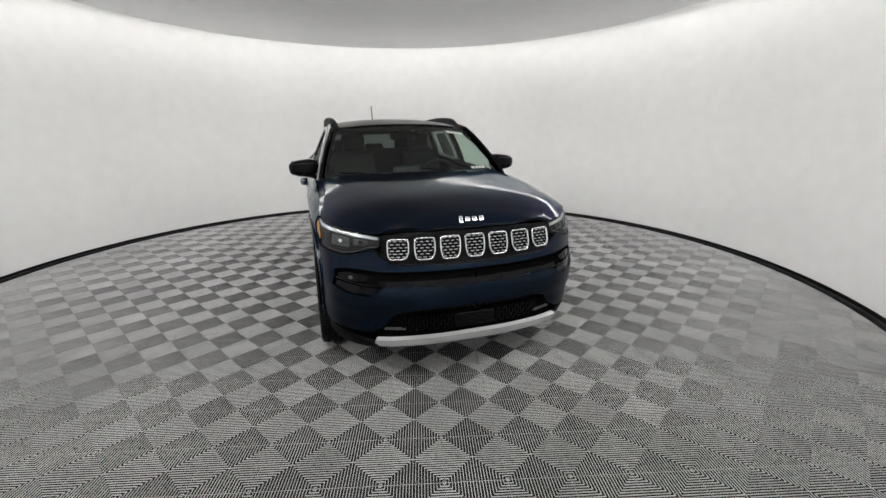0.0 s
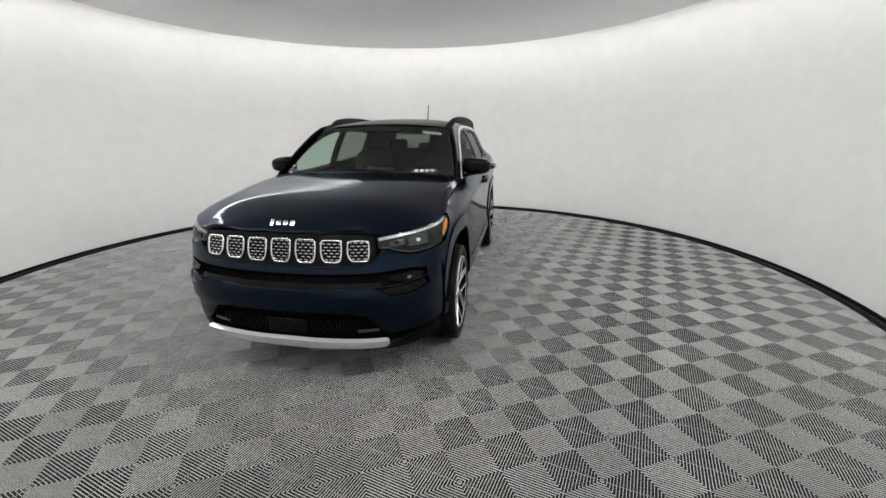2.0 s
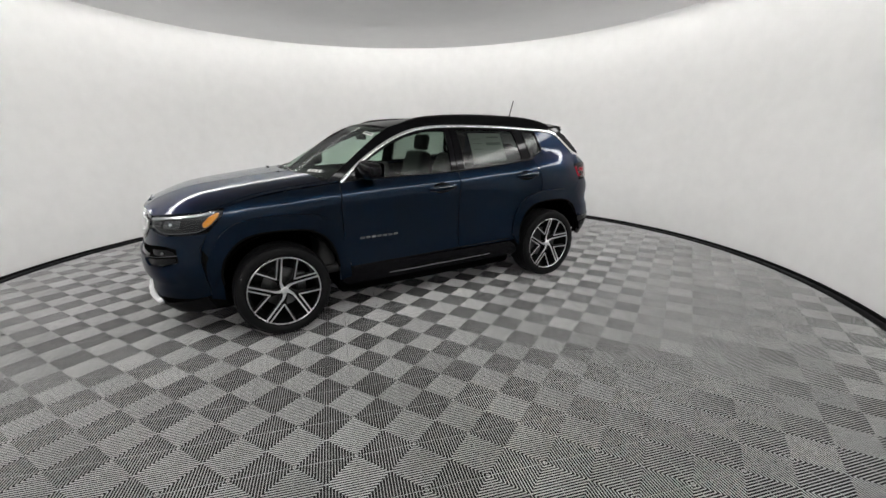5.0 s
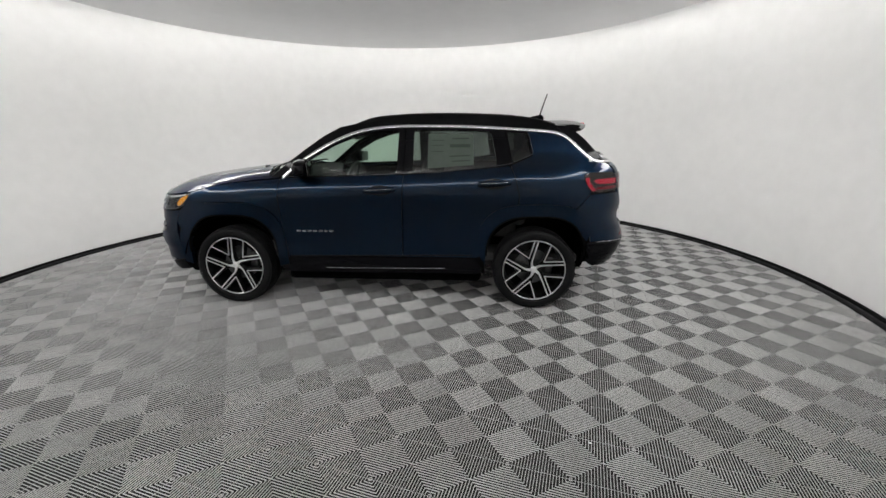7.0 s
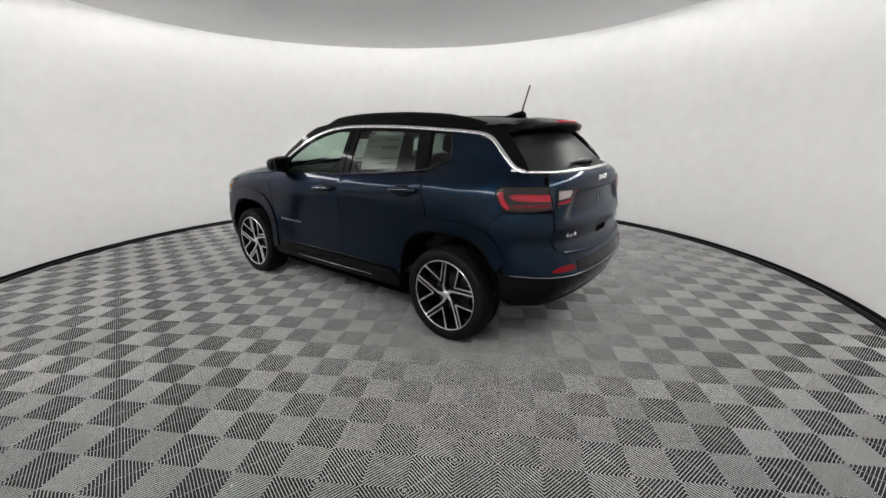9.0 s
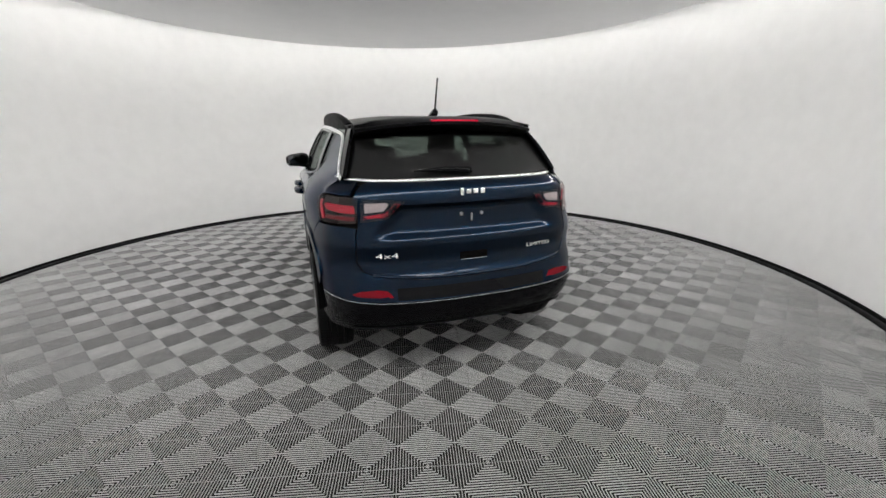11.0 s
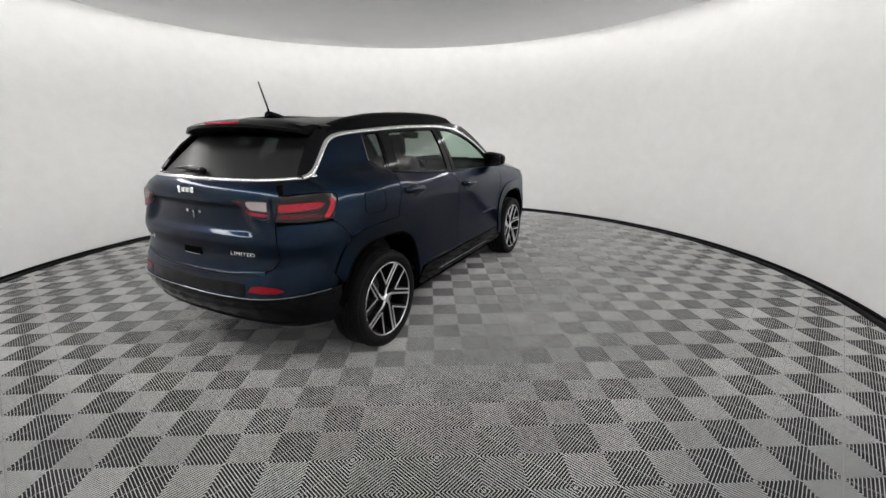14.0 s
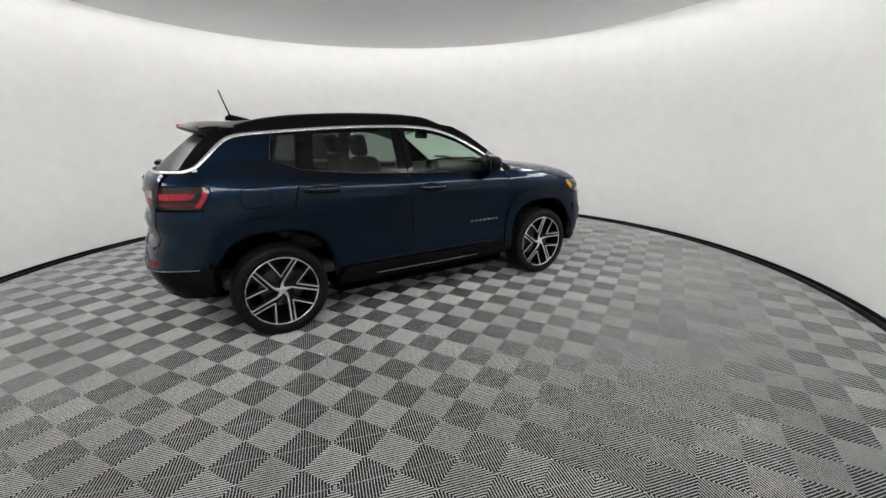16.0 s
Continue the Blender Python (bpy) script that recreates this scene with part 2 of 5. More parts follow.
def panel(name, outline, fn, mat, parent, label="", holes=(), step=0.045, lip=0.012, off=0.0, sharp=35, flip=False):
    """A sheet cut to an outline in a surface's own two coordinates, laid on the surface fn, with its edges turned in."""
    loops = [dense(outline, step * 0.6)] + [dense(h, step * 0.6) for h in holes]
    pts, edges = [], []
    for lp in loops:
        k = len(pts)
        pts += [tuple(p) for p in lp]
        edges += [(k + i, k + (i + 1) % len(lp)) for i in range(len(lp))]
    ring = np.array(pts)
    lo, hi = ring.min(0), ring.max(0)
    for i in range(int((hi[0] - lo[0]) / step) + 1):
        for j in range(int((hi[1] - lo[1]) / step) + 1):
            x, y = lo[0] + step * (i + 0.5 + 0.25 * (j % 2)), lo[1] + step * (j + 0.5)
            if inside(loops[0], x, y) and not any(inside(h, x, y) for h in loops[1:]):
                if np.min((ring[:, 0] - x) ** 2 + (ring[:, 1] - y) ** 2) > (0.45 * step) ** 2:
                    pts.append((x, y))
    co, _, faces, _, _, _ = delaunay_2d_cdt([Vector(p) for p in pts], edges, [], 0, 1e-6)
    tris = []
    for f in faces:
        cx, cy = sum(co[i][0] for i in f) / 3, sum(co[i][1] for i in f) / 3
        if inside(loops[0], cx, cy) and not any(inside(h, cx, cy) for h in loops[1:]):
            tris.append(list(f))
    v = np.array([fn(float(c[0]), float(c[1])) for c in co])
    if flip:
        v[:, 0] *= -1
    t = np.array(tris)
    nf = np.cross(v[t[:, 1]] - v[t[:, 0]], v[t[:, 2]] - v[t[:, 0]])
    mid = v[t].mean(1)
    out = mid - np.stack([0 * mid[:, 0], mid[:, 1] * 0.75, 0 * mid[:, 0] + 0.75], 1)
    if (nf * out).sum() < 0:
        t = t[:, ::-1]
        nf = -nf
    vn = np.zeros_like(v)
    for k in range(3):
        np.add.at(vn, t[:, k], nf)
    vn /= np.maximum(np.linalg.norm(vn, axis=1, keepdims=True), 1e-12)
    v = v + vn * off
    count = {}
    for f in t:
        for k in range(3):
            e = (int(f[k]), int(f[(k + 1) % 3]))
            count[e] = count.get(e, 0) + 1
    rim = [e for e in count if (e[1], e[0]) not in count]
    inner, faces = {}, [tuple(int(i) for i in f) for f in t]
    verts = list(v)
    for a, b in rim:
        for i in (a, b):
            if i not in inner:
                inner[i] = len(verts)
                verts.append(v[i] - vn[i] * lip)
        faces.append((b, a, inner[a], inner[b]))
    return mesh_object(name, verts, faces, mat, parent, label, sharp=sharp)


def strip(name, path, normals, w, h, mat, parent, label="", seg=6, cap=True):
    """A low rounded moulding of width w and height h swept along a path on a surface."""
    p = [np.array(q, float) for q in path]
    verts, faces = [], []
    for i, q in enumerate(p):
        tan = p[min(i + 1, len(p) - 1)] - p[max(i - 1, 0)]
        nr = np.array(normals[i], float)
        side = np.cross(tan, nr)
        side /= max(np.linalg.norm(side), 1e-9)
        nr = np.cross(side, tan)
        nr /= max(np.linalg.norm(nr), 1e-9)
        for k in range(seg + 1):
            a = math.pi * k / seg
            verts.append(q + side * (w / 2 * math.cos(a)) + nr * (h * (math.sin(a) ** 0.6) - 0.002))
    m = seg + 1
    for i in range(len(p) - 1):
        for k in range(seg):
            faces.append((i * m + k, i * m + k + 1, (i + 1) * m + k + 1, (i + 1) * m + k))
        faces.append((i * m + seg, i * m, (i + 1) * m, (i + 1) * m + seg))
    if cap:
        faces += [tuple(range(m))[::-1], tuple(range((len(p) - 1) * m, len(p) * m))]
    ob = mesh_object(name, verts, faces, mat, parent, label, sharp=50)
    bm = bmesh.new()
    bm.from_mesh(ob.data)
    bmesh.ops.recalc_face_normals(bm, faces=bm.faces)
    bm.to_mesh(ob.data)
    bm.free()
    return ob


def on(fn, uv, n=8, off=0.0, flip=False, closed=False):
    """A smooth path on the surface fn, and its outward normals."""
    path, normals = [], []
    for u, w in spline(uv, n, closed):
        e = 0.004
        p = np.array(fn(u, w))
        nr = np.cross(np.array(fn(u + e, w)) - np.array(fn(u - e, w)), np.array(fn(u, w + e)) - np.array(fn(u, w - e)))
        nr /= max(np.linalg.norm(nr), 1e-12)
        if np.dot(nr, p - np.array([0, p[1] * 0.75, 0.75])) < 0:
            nr = -nr
        p = p + nr * off
        if flip:
            p, nr = p * (-1, 1, 1), nr * (-1, 1, 1)
        path.append(p), normals.append(nr)
    return path, normals


def tube(name, path, radii, mat, parent, label="", seg=10, flat=1.0):
    """A round bar along a path, with its own radius at each point."""
    p = [np.array(q, float) for q in path]
    verts, faces = [], []
    up = np.array([0.0, 0.0, 1.0])
    for i, q in enumerate(p):
        tan = p[min(i + 1, len(p) - 1)] - p[max(i - 1, 0)]
        tan /= max(np.linalg.norm(tan), 1e-9)
        ref = up if abs(tan[2]) < 0.9 else np.array([0.0, 1.0, 0.0])
        s = np.cross(tan, ref)
        s /= np.linalg.norm(s)
        u = np.cross(s, tan)
        r = radii[i] if isinstance(radii, (list, tuple)) else radii
        for k in range(seg):
            a = 2 * math.pi * k / seg
            verts.append(q + r * (s * math.cos(a) + u * math.sin(a) * flat))
    for i in range(len(p) - 1):
        for k in range(seg):
            faces.append((i * seg + k, i * seg + (k + 1) % seg, (i + 1) * seg + (k + 1) % seg, (i + 1) * seg + k))
    faces += [tuple(range(seg))[::-1], tuple(range((len(p) - 1) * seg, len(p) * seg))]
    return mesh_object(name, verts, faces, mat, parent, label, sharp=50)


# ---- the round room ----
FLOOR_R, RIM_R, WALL_R = 4.125, 4.185, 4.2
CEIL_Z, DISC_R = 2.905, 3.7
WALL_PROFILE = [(4.205, 0.0), (4.21, 0.06), (4.23, 0.25), (4.28, 0.6), (4.36, 1.0), (4.42, 1.35), (4.45, 1.7), (4.46, 2.2), (4.46, 3.82)]


def turned(name, profile, mat, seg=160, label="", kind="structure", sharp=35):
    """A closed ring-shaped solid: a profile of (radius, height) turned about the room's middle."""
    verts, faces = [], []
    m = len(profile)
    for k in range(seg):
        a = 2 * math.pi * k / seg
        verts += [(r * math.cos(a), r * math.sin(a), z) for r, z in profile]
    for k in range(seg):
        b = (k + 1) % seg
        for i in range(m):
            faces.append((k * m + i, b * m + i, b * m + (i + 1) % m, k * m + (i + 1) % m))
    ob = mesh_object(name, verts, faces, mat, None, label, sharp=sharp)
    bm = bmesh.new()
    bm.from_mesh(ob.data)
    bmesh.ops.recalc_face_normals(bm, faces=bm.faces)
    bm.to_mesh(ob.data)
    bm.free()
    return tagged(ob, label, kind=kind)


wall = turned("wall_round", WALL_PROFILE + [(r + 0.12, z) for r, z in WALL_PROFILE[::-1]], WALL_MAT,
              label="smooth white curved wall closing the round booth")
turned("baseboard", [(4.196, 0.0), (4.196, 0.034), (4.204, 0.04), (4.204, 0.0)], RING_MAT, label="thin black strip along the foot of the white wall")
turned("floor_rim", [(FLOOR_R, -0.03), (FLOOR_R, 0.012), (FLOOR_R + 0.008, 0.017), (RIM_R - 0.008, 0.017), (RIM_R, 0.012), (RIM_R, -0.03)],
       RING_MAT, label="black rubber edging round the turning floor")
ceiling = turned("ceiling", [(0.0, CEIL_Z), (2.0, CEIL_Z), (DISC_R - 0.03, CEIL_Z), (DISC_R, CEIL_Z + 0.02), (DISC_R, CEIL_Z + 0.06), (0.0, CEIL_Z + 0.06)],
                 CEILING_MAT, label="grey-white fabric ceiling disc with an added fill glow")
# Unseen blockers above the ceiling, added to keep strip light off the wall's top.
turned("ceiling_back", [(0.0, CEIL_Z + 0.064), (DISC_R - 0.004, CEIL_Z + 0.064), (DISC_R - 0.004, CEIL_Z + 0.07), (0.0, CEIL_Z + 0.07)], BACK_MAT, label="unseen dark sheet added on top of the ceiling disc to soak up light")
turned("cove_fascia", [(3.56, CEIL_Z + 0.075), (3.60, CEIL_Z + 0.075), (3.60, 3.815), (3.56, 3.815)], BACK_MAT, label="unseen dark ring added to block light crossing above the ceiling disc")
turned("cove_shelf", [(4.405, 3.125), (4.457, 3.125), (4.457, 3.135), (4.405, 3.135)], WALL_MAT, label="unseen thin white ledge added to keep strip light off the wall below")
turned("cove_lid", [(0.0, 3.82), (4.58, 3.82), (4.58, 3.92), (0.0, 3.92)], LID_MAT, label="unseen dark grey lid added over the ceiling to hold back light")
turned("subfloor", [(0.0, -0.0044), (4.33, -0.0044), (4.33, -0.1), (0.0, -0.1)], BASE_MAT, label="dark base under the ribbed tiles")
# Two unseen light rings, added to stand in for lamps out of view.
fill_ring_ob = turned("cove_light", [(3.78, 3.78), (4.40, 3.78), (4.40, 3.80), (3.78, 3.80)], FILL_RING_MAT, label="unseen white fill light ring added above the ceiling disc")
turned("cove_strip", [(4.412, 3.138), (4.412, 3.66), (4.408, 3.66), (4.408, 3.138)], STRIP_MAT, label="unseen white fill light strip added round the wall above the ceiling disc")

# ---- the car: its surfaces. x to its left side, y to its rear, z up, from the middle between the wheels ----
car = tagged(new("car"), "dark blue metallic SUV with black roof on the ribbed floor", "car")
car.matrix_basis = pose(0.027, 0.02, 0.0, 0, 0, -0.9)
HUB_Y, HUB_Z, TYRE_R = 1.318, 0.343, 0.347

PLAN = spline([(0, -2.185), (0.22, -2.178), (0.45, -2.145), (0.62, -2.085), (0.745, -1.985), (0.825, -1.845), (0.872, -1.64),
               (0.895, -1.30), (0.90, -0.8), (0.90, 0), (0.90, 0.8), (0.90, 1.30), (0.880, 1.62), (0.835, 1.82),
               (0.775, 1.955), (0.690, 2.050), (0.57, 2.105), (0.40, 2.138), (0.2, 2.156), (0, 2.160)], 24)
PLAN = np.array(PLAN)
ARC = np.concatenate([[0], np.cumsum(np.linalg.norm(np.diff(PLAN, axis=0), axis=1))])
QMAX = float(ARC[-1])
MID = len(PLAN) // 2


def QY(y):
    """The girth coordinate of the body's left side at y."""
    return float(np.interp(y, PLAN[:, 1], ARC))


def QF(x):
    """The girth coordinate at x on the front; negative on the right side."""
    k = int(np.argmax(PLAN[:, 0] > 0.895))
    return math.copysign(float(np.interp(abs(x), PLAN[:k, 0], ARC[:k])), x)


def QR(x):
    """The girth coordinate at x on the rear, running on past the middle to the right side."""
    k = int(np.argmax(PLAN[:, 0] > 0.895)) + 60
    a = float(np.interp(abs(x), PLAN[k:, 0][::-1], ARC[k:][::-1]))
    return a if x >= 0 else 2 * QMAX - a


z_top = curve([(-2.2, 0.958), (-2.0, 0.975), (-1.8, 1.01), (-1.6, 1.04), (-1.2, 1.092), (-0.82, 1.125), (0.22, 1.15), (0.9, 1.198),
               (1.25, 1.262), (1.5, 1.272), (1.8, 1.238), (2.2, 1.226)])
front_in = curve([(0.2, 0.16), (0.30, 0.05), (0.36, 0.03), (0.48, 0.03), (0.53, 0.005), (0.64, 0.0), (0.68, 0.02), (0.76, 0.045), (0.86, 0.06),
                  (0.94, 0.085), (0.975, 0.12), (1.1, 0.3)])
rear_in = curve([(0.2, 0.2), (0.38, 0.08), (0.45, 0.03), (0.575, -0.015), (0.60, 0.0), (0.67, 0.01), (0.705, 0.02), (0.73, 0.04), (0.80, 0.052), (0.89, 0.038), (0.93, 0.042),
                 (1.06, 0.058), (1.10, 0.06), (1.17, 0.075), (1.21, 0.105), (1.24, 0.15)])
recess_in = curve([(0.5, 0), (0.90, 0), (0.92, 0.004), (0.955, 0.036), (1.0, 0.040), (1.085, 0.032), (1.105, 0.004), (1.12, 0), (1.3, 0)])
side_in = curve([(0.2, 0.10), (0.27, 0.05), (0.34, 0.034), (0.40, 0.026), (0.455, 0.024), (0.50, 0.027), (0.60, 0.032), (0.75, 0.029), (0.90, 0.018), (0.98, 0.008), (1.2, 0.0)])


def crease(y, z):
    """The inset of the flank by its shoulder line: hollow below it, leaning in above."""
    zc = 1.012 + 0.032 * (y + 0.8)
    return side_in(z) if z < zc else side_in(zc) + 0.20 * (z - zc)


def soft(t):
    t = min(max(t, 0), 1)
    return t * t * (3 - 2 * t)


def cab_x(y, z):
    h = z - 1.1
    return 0.845 - 0.27 * h - 0.40 * h * h - (0.092 if y > 0.3 else 0.06) * ((y - 0.3) / 1.4) ** 2


def cab(y, z):
    return (cab_x(y, z), y, z)


def nose(y):
    """How far the front end reaches forward of the plain plan at y."""
    return -0.047 * soft((-1.45 - y) / 0.35)


def plain(y):
    """The plan's y under a true y on the front end."""
    p = y
    for _ in range(8):
        p = y - nose(p)
    return p


def body_plain(q, z):
    """The lower body before the nose is drawn out: round the car by q, up by z."""
    q = (q + QMAX) % (2 * QMAX) - QMAX
    a, sgn = abs(q), (1 if q >= 0 else -1)
    x0, y0 = float(np.interp(a, ARC, PLAN[:, 0])), float(np.interp(a, ARC, PLAN[:, 1]))
    zt = z_top(y0)
    roll = 0.02 + 0.055 * soft((y0 + 2.0) / 0.5)
    middle = soft((y0 + 1.95) / 0.5) * (1 - soft((y0 - 1.5) / 0.45))
    if y0 > -1.0:
        k = soft((y0 + 1.0) / 0.25) * (1 - soft((y0 - 1.7) / 0.2))
        roll = roll * (1 - k) + k * max(x0 - cab_x(y0, zt) - crease(y0, zt) * middle, 0.02)
    if y0 > 1.7:
        roll = roll * (1 - soft((y0 - 1.7) / 0.25)) + 0.09 * soft((y0 - 1.7) / 0.25)
    reach = max(0.13, 1.5 * roll)
    d = min(max((zt - z) / reach, -0.3), 1)
    inset = roll * (1 - d) ** 2.2 + crease(y0, z) * middle + (0.03 * soft((0.5 - z) / 0.25)) * (1 - middle)
    meet = (1 - soft((y0 - 1.7) / 0.2)) * soft((z - zt + 0.13) / 0.12)
    inset += 0.045 * soft((z - 0.88) / 0.2) * soft((y0 - 1.42) / 0.36) * (1 - meet)
    x = x0 - inset * min(1, x0 / 0.8)
    y = y0 + front_in(z) * soft((-y0 - 1.45) / 0.6) - rear_in(z) * soft((y0 - 1.6) / 0.45)
    if y0 > 1.9 and 0.9 < z < 1.13:
        y -= recess_in(z) * soft((0.47 + 0.62 * (1.10 - z) - x0 + 0.05) / 0.15)
    return (sgn * x, y, z)


def body(q, z):
    """The lower body: round the car by q, up by z."""
    x, y, z = body_plain(q, z)
    return (x, y + nose(y), z)


def flank(y, z):
    """The left side from sill to roof edge, over y and z."""
    return body(QY(y), z) if z <= z_top(y) else cab(y, z)


def on_y(f):
    return lambda y, z: f(QY(y), z)


hood_mid = curve([(-2.2, 0.93), (-2.11, 0.957), (-2.05, 0.994), (-1.95, 1.036), (-1.8, 1.080), (-1.6, 1.115), (-1.4, 1.142), (-1.2, 1.163), (-1.0, 1.179)])


def hood_z(x, y):
    a = abs(x)
    plateau = 0.010 + 0.004 * soft((0.66 - a) / 0.44) * soft((y + 2.1) / 0.4)
    edge = 0.075 * max(0, (a - 0.62) / 0.2) ** 2
    nose = 0.05 * (a / 0.55) ** 2 * soft((-y - 1.75) / 0.4) * 0.3
    return hood_mid(y) + 0.004 + plateau - 0.02 * a * a - 0.14 * a ** 4 - edge * 0.3 - nose


roof_mid = curve([(-0.5, 1.528), (-0.38, 1.556), (-0.1, 1.595), (0.3, 1.615), (0.7, 1.613), (1.1, 1.60), (1.5, 1.578), (1.8, 1.558), (2.0, 1.54)])


def roof(x, y):
    return (x, y, roof_mid(y) - 0.06 * (abs(x) / 0.64) ** 2.6)


def windshield(u, v):
    """u across from -1 to 1, v up from 0 to 1."""
    k = v + 0.16 * v * (1 - v)
    hw = 0.80 - 0.19 * v
    y = -1.12 + 0.75 * v + (0.26 - 0.20 * v) * abs(u) ** 2.2
    z = 1.155 + 0.40 * k - 0.03 * abs(u) ** 2
    return (u * hw, y, z)


def rear_glass(u, v):
    hw = 0.702 - 0.112 * v
    y = 2.0 - 0.33 * v + 0.05 * v * (1 - v) - (0.20 - 0.03 * v) * abs(u) ** 2.6
    z = 1.228 + 0.285 * v + 0.01 * abs(u) ** 2
    return (u * hw, y, z)


def arch(y0, hw, top, n=22, power=2.6, low=0.30):
    """The rim of a wheel opening from front to rear, over y and z."""
    pts = []
    for k in range(n + 1):
        a = math.pi * k / n
        c, s = math.cos(a), math.sin(a)
        pts.append((y0 - hw * math.copysign(abs(c) ** (2 / power), c), HUB_Z + (top - HUB_Z) * s ** (2 / power)))
    return [(plain(y), z) for y, z in [(y0 - hw, low)] + pts + [(y0 + hw, low)]]


OPEN_F, OPEN_R = arch(-HUB_Y + 0.01, 0.415, 0.81, power=3.0), arch(HUB_Y, 0.415, 0.81, power=3.0)
LIP_F, LIP_R = arch(-HUB_Y + 0.01, 0.50, 0.922, power=3.3, low=0.38), arch(HUB_Y, 0.50, 0.912, power=3.3, low=0.38)
SEAT_F, SEAT_R = arch(-HUB_Y + 0.01, 0.455, 0.835, power=3.1, low=0.38), arch(HUB_Y, 0.455, 0.835, power=3.1, low=0.38)

# -- dark inner shell under the panels --


def shell():
    """The black structure behind gaps, grilles and openings, with the wheel wells cut out."""
    for name, fl in (("inner_shell", False), ("inner_shell", True)):
        out = [(0.005, 0.27)] + [(QY(y), z) for y, z in OPEN_F] + [(QY(y), max(z, 0.41) if y > 1.5 else z) for y, z in OPEN_R[:-1]] + \
              [(QMAX - 0.005, 0.40), (QMAX - 0.005, 1.21), (QY(1.85), 1.22), (QY(1.5), 1.25), (QY(0.9), 1.18), (QY(0.2), 1.13), (QY(-0.8), 1.10), (QY(-1.2), 1.07),
               (QY(-1.6), 1.015), (QY(-2.0), 0.95), (0.005, 0.935)]
        panel(name, out, body, SHADOW_PLASTIC, car, "matt black inner structure behind the panels", step=0.07, lip=0.02, off=-0.022, flip=fl)


shell()

# -- lower body panels --
FRONT_DOOR = [(-0.832, 1.118), (-0.845, 0.95), (-0.835, 0.70), (-0.80, 0.455), (0.20, 0.455), (0.203, 0.81), (0.222, 1.143), (-0.3, 1.132)]
REAR_DOOR = [(0.228, 1.143), (0.209, 0.81), (0.206, 0.455), (0.85, 0.455), (0.86, 0.60), (0.885, 0.72), (0.95, 0.80), (1.05, 0.832), (1.158, 0.836), (1.165, 0.98), (1.13, 1.12), (1.095, 1.21),
             (0.95, 1.196), (0.6, 1.168)]


def door(name, outline, fl):
    d = panel(name, fillet(outline, 0.02), on_y(body), PAINT, car, step=0.05, lip=0.018, flip=fl)
    return d


def handle(y, z, parent, fl):
    """A pull handle over its scooped cup."""
    s = -1 if fl else 1
    p, n = on(on_y(body), [(y - 0.125, z - 0.006), (y, z), (y + 0.125, z + 0.006)], 6, 0.032)
    p = [np.array(q) - np.array(m) * 0.026 * (abs(i - 6) / 6) ** 4 for i, (q, m) in enumerate(zip(p, n))]
    p = [q * (s, 1, 1) for q in p]
    h = tube("door_handle", p, [0.010 + 0.014 * math.sin(math.pi * (0.15 + 0.7 * i / 12)) for i in range(13)], PAINT, parent, "glossy dark blue pull handle", flat=1.2)
    # Thin metal line put along the handle to draw its glint.
    tube("handle_trim", [np.array(q) + (0.021 * s, 0, 0.008) for q in p[1:-1]], 0.0032, BADGE, h, "thin metal line along the handle drawn as its glint")
    cup = [(y + 0.095 * math.cos(a), z - 0.004 + 0.044 * math.sin(a)) for a in np.linspace(0, 2 * math.pi, 20, endpoint=False)]
    panel("handle_cup", cup, on_y(body), GLOSS_BLACK, parent, step=0.03, lip=0.004, off=0.002, flip=fl)
    return h


LEFT, RIGHT = False, True
DOORS = {}
for fl in (LEFT, RIGHT):
    DOORS["f", fl] = door("front_door", FRONT_DOOR, fl)
    DOORS["r", fl] = door("rear_door", REAR_DOOR, fl)
    handle(0.03, 1.028, DOORS["f", fl], fl)
    handle(0.965, 1.078, DOORS["r", fl], fl)

FENDER = [(-0.838, 1.113), (-0.852, 0.95), (-0.842, 0.70), (-0.82, 0.44)] + [p for p in SEAT_F[::-1] if p[1] > 0.45 and (p[0] > -1.70 or p[1] > 0.7)] + \
         [(-1.79, 0.74), (-1.765, 0.80), (-1.735, 0.85), (-1.66, 0.945), (-1.652, 0.99), (-1.665, 1.004), (-1.6, 1.026), (-1.2, 1.083)]
QUARTER = [(1.172, 0.98), (1.137, 1.12), (1.102, 1.216), (1.282, 1.29), (1.238, 1.49), (1.44, 1.464), (1.555, 1.425), (1.65, 1.345), (1.73, 1.27), (1.79, 1.242), (1.86, 1.232), (1.95, 1.227), (2.02, 1.222), (2.025, 1.158), (1.95, 1.158), (1.82, 1.160), (1.73, 1.152),
           (1.69, 1.14), (1.695, 1.10), (1.725, 1.05), (1.765, 1.0), (1.745, 0.985), (1.62, 0.86)] + [p for p in SEAT_R[::-1] if p[1] > 0.80 and p[0] > 1.17] + [(1.17, 0.86)]
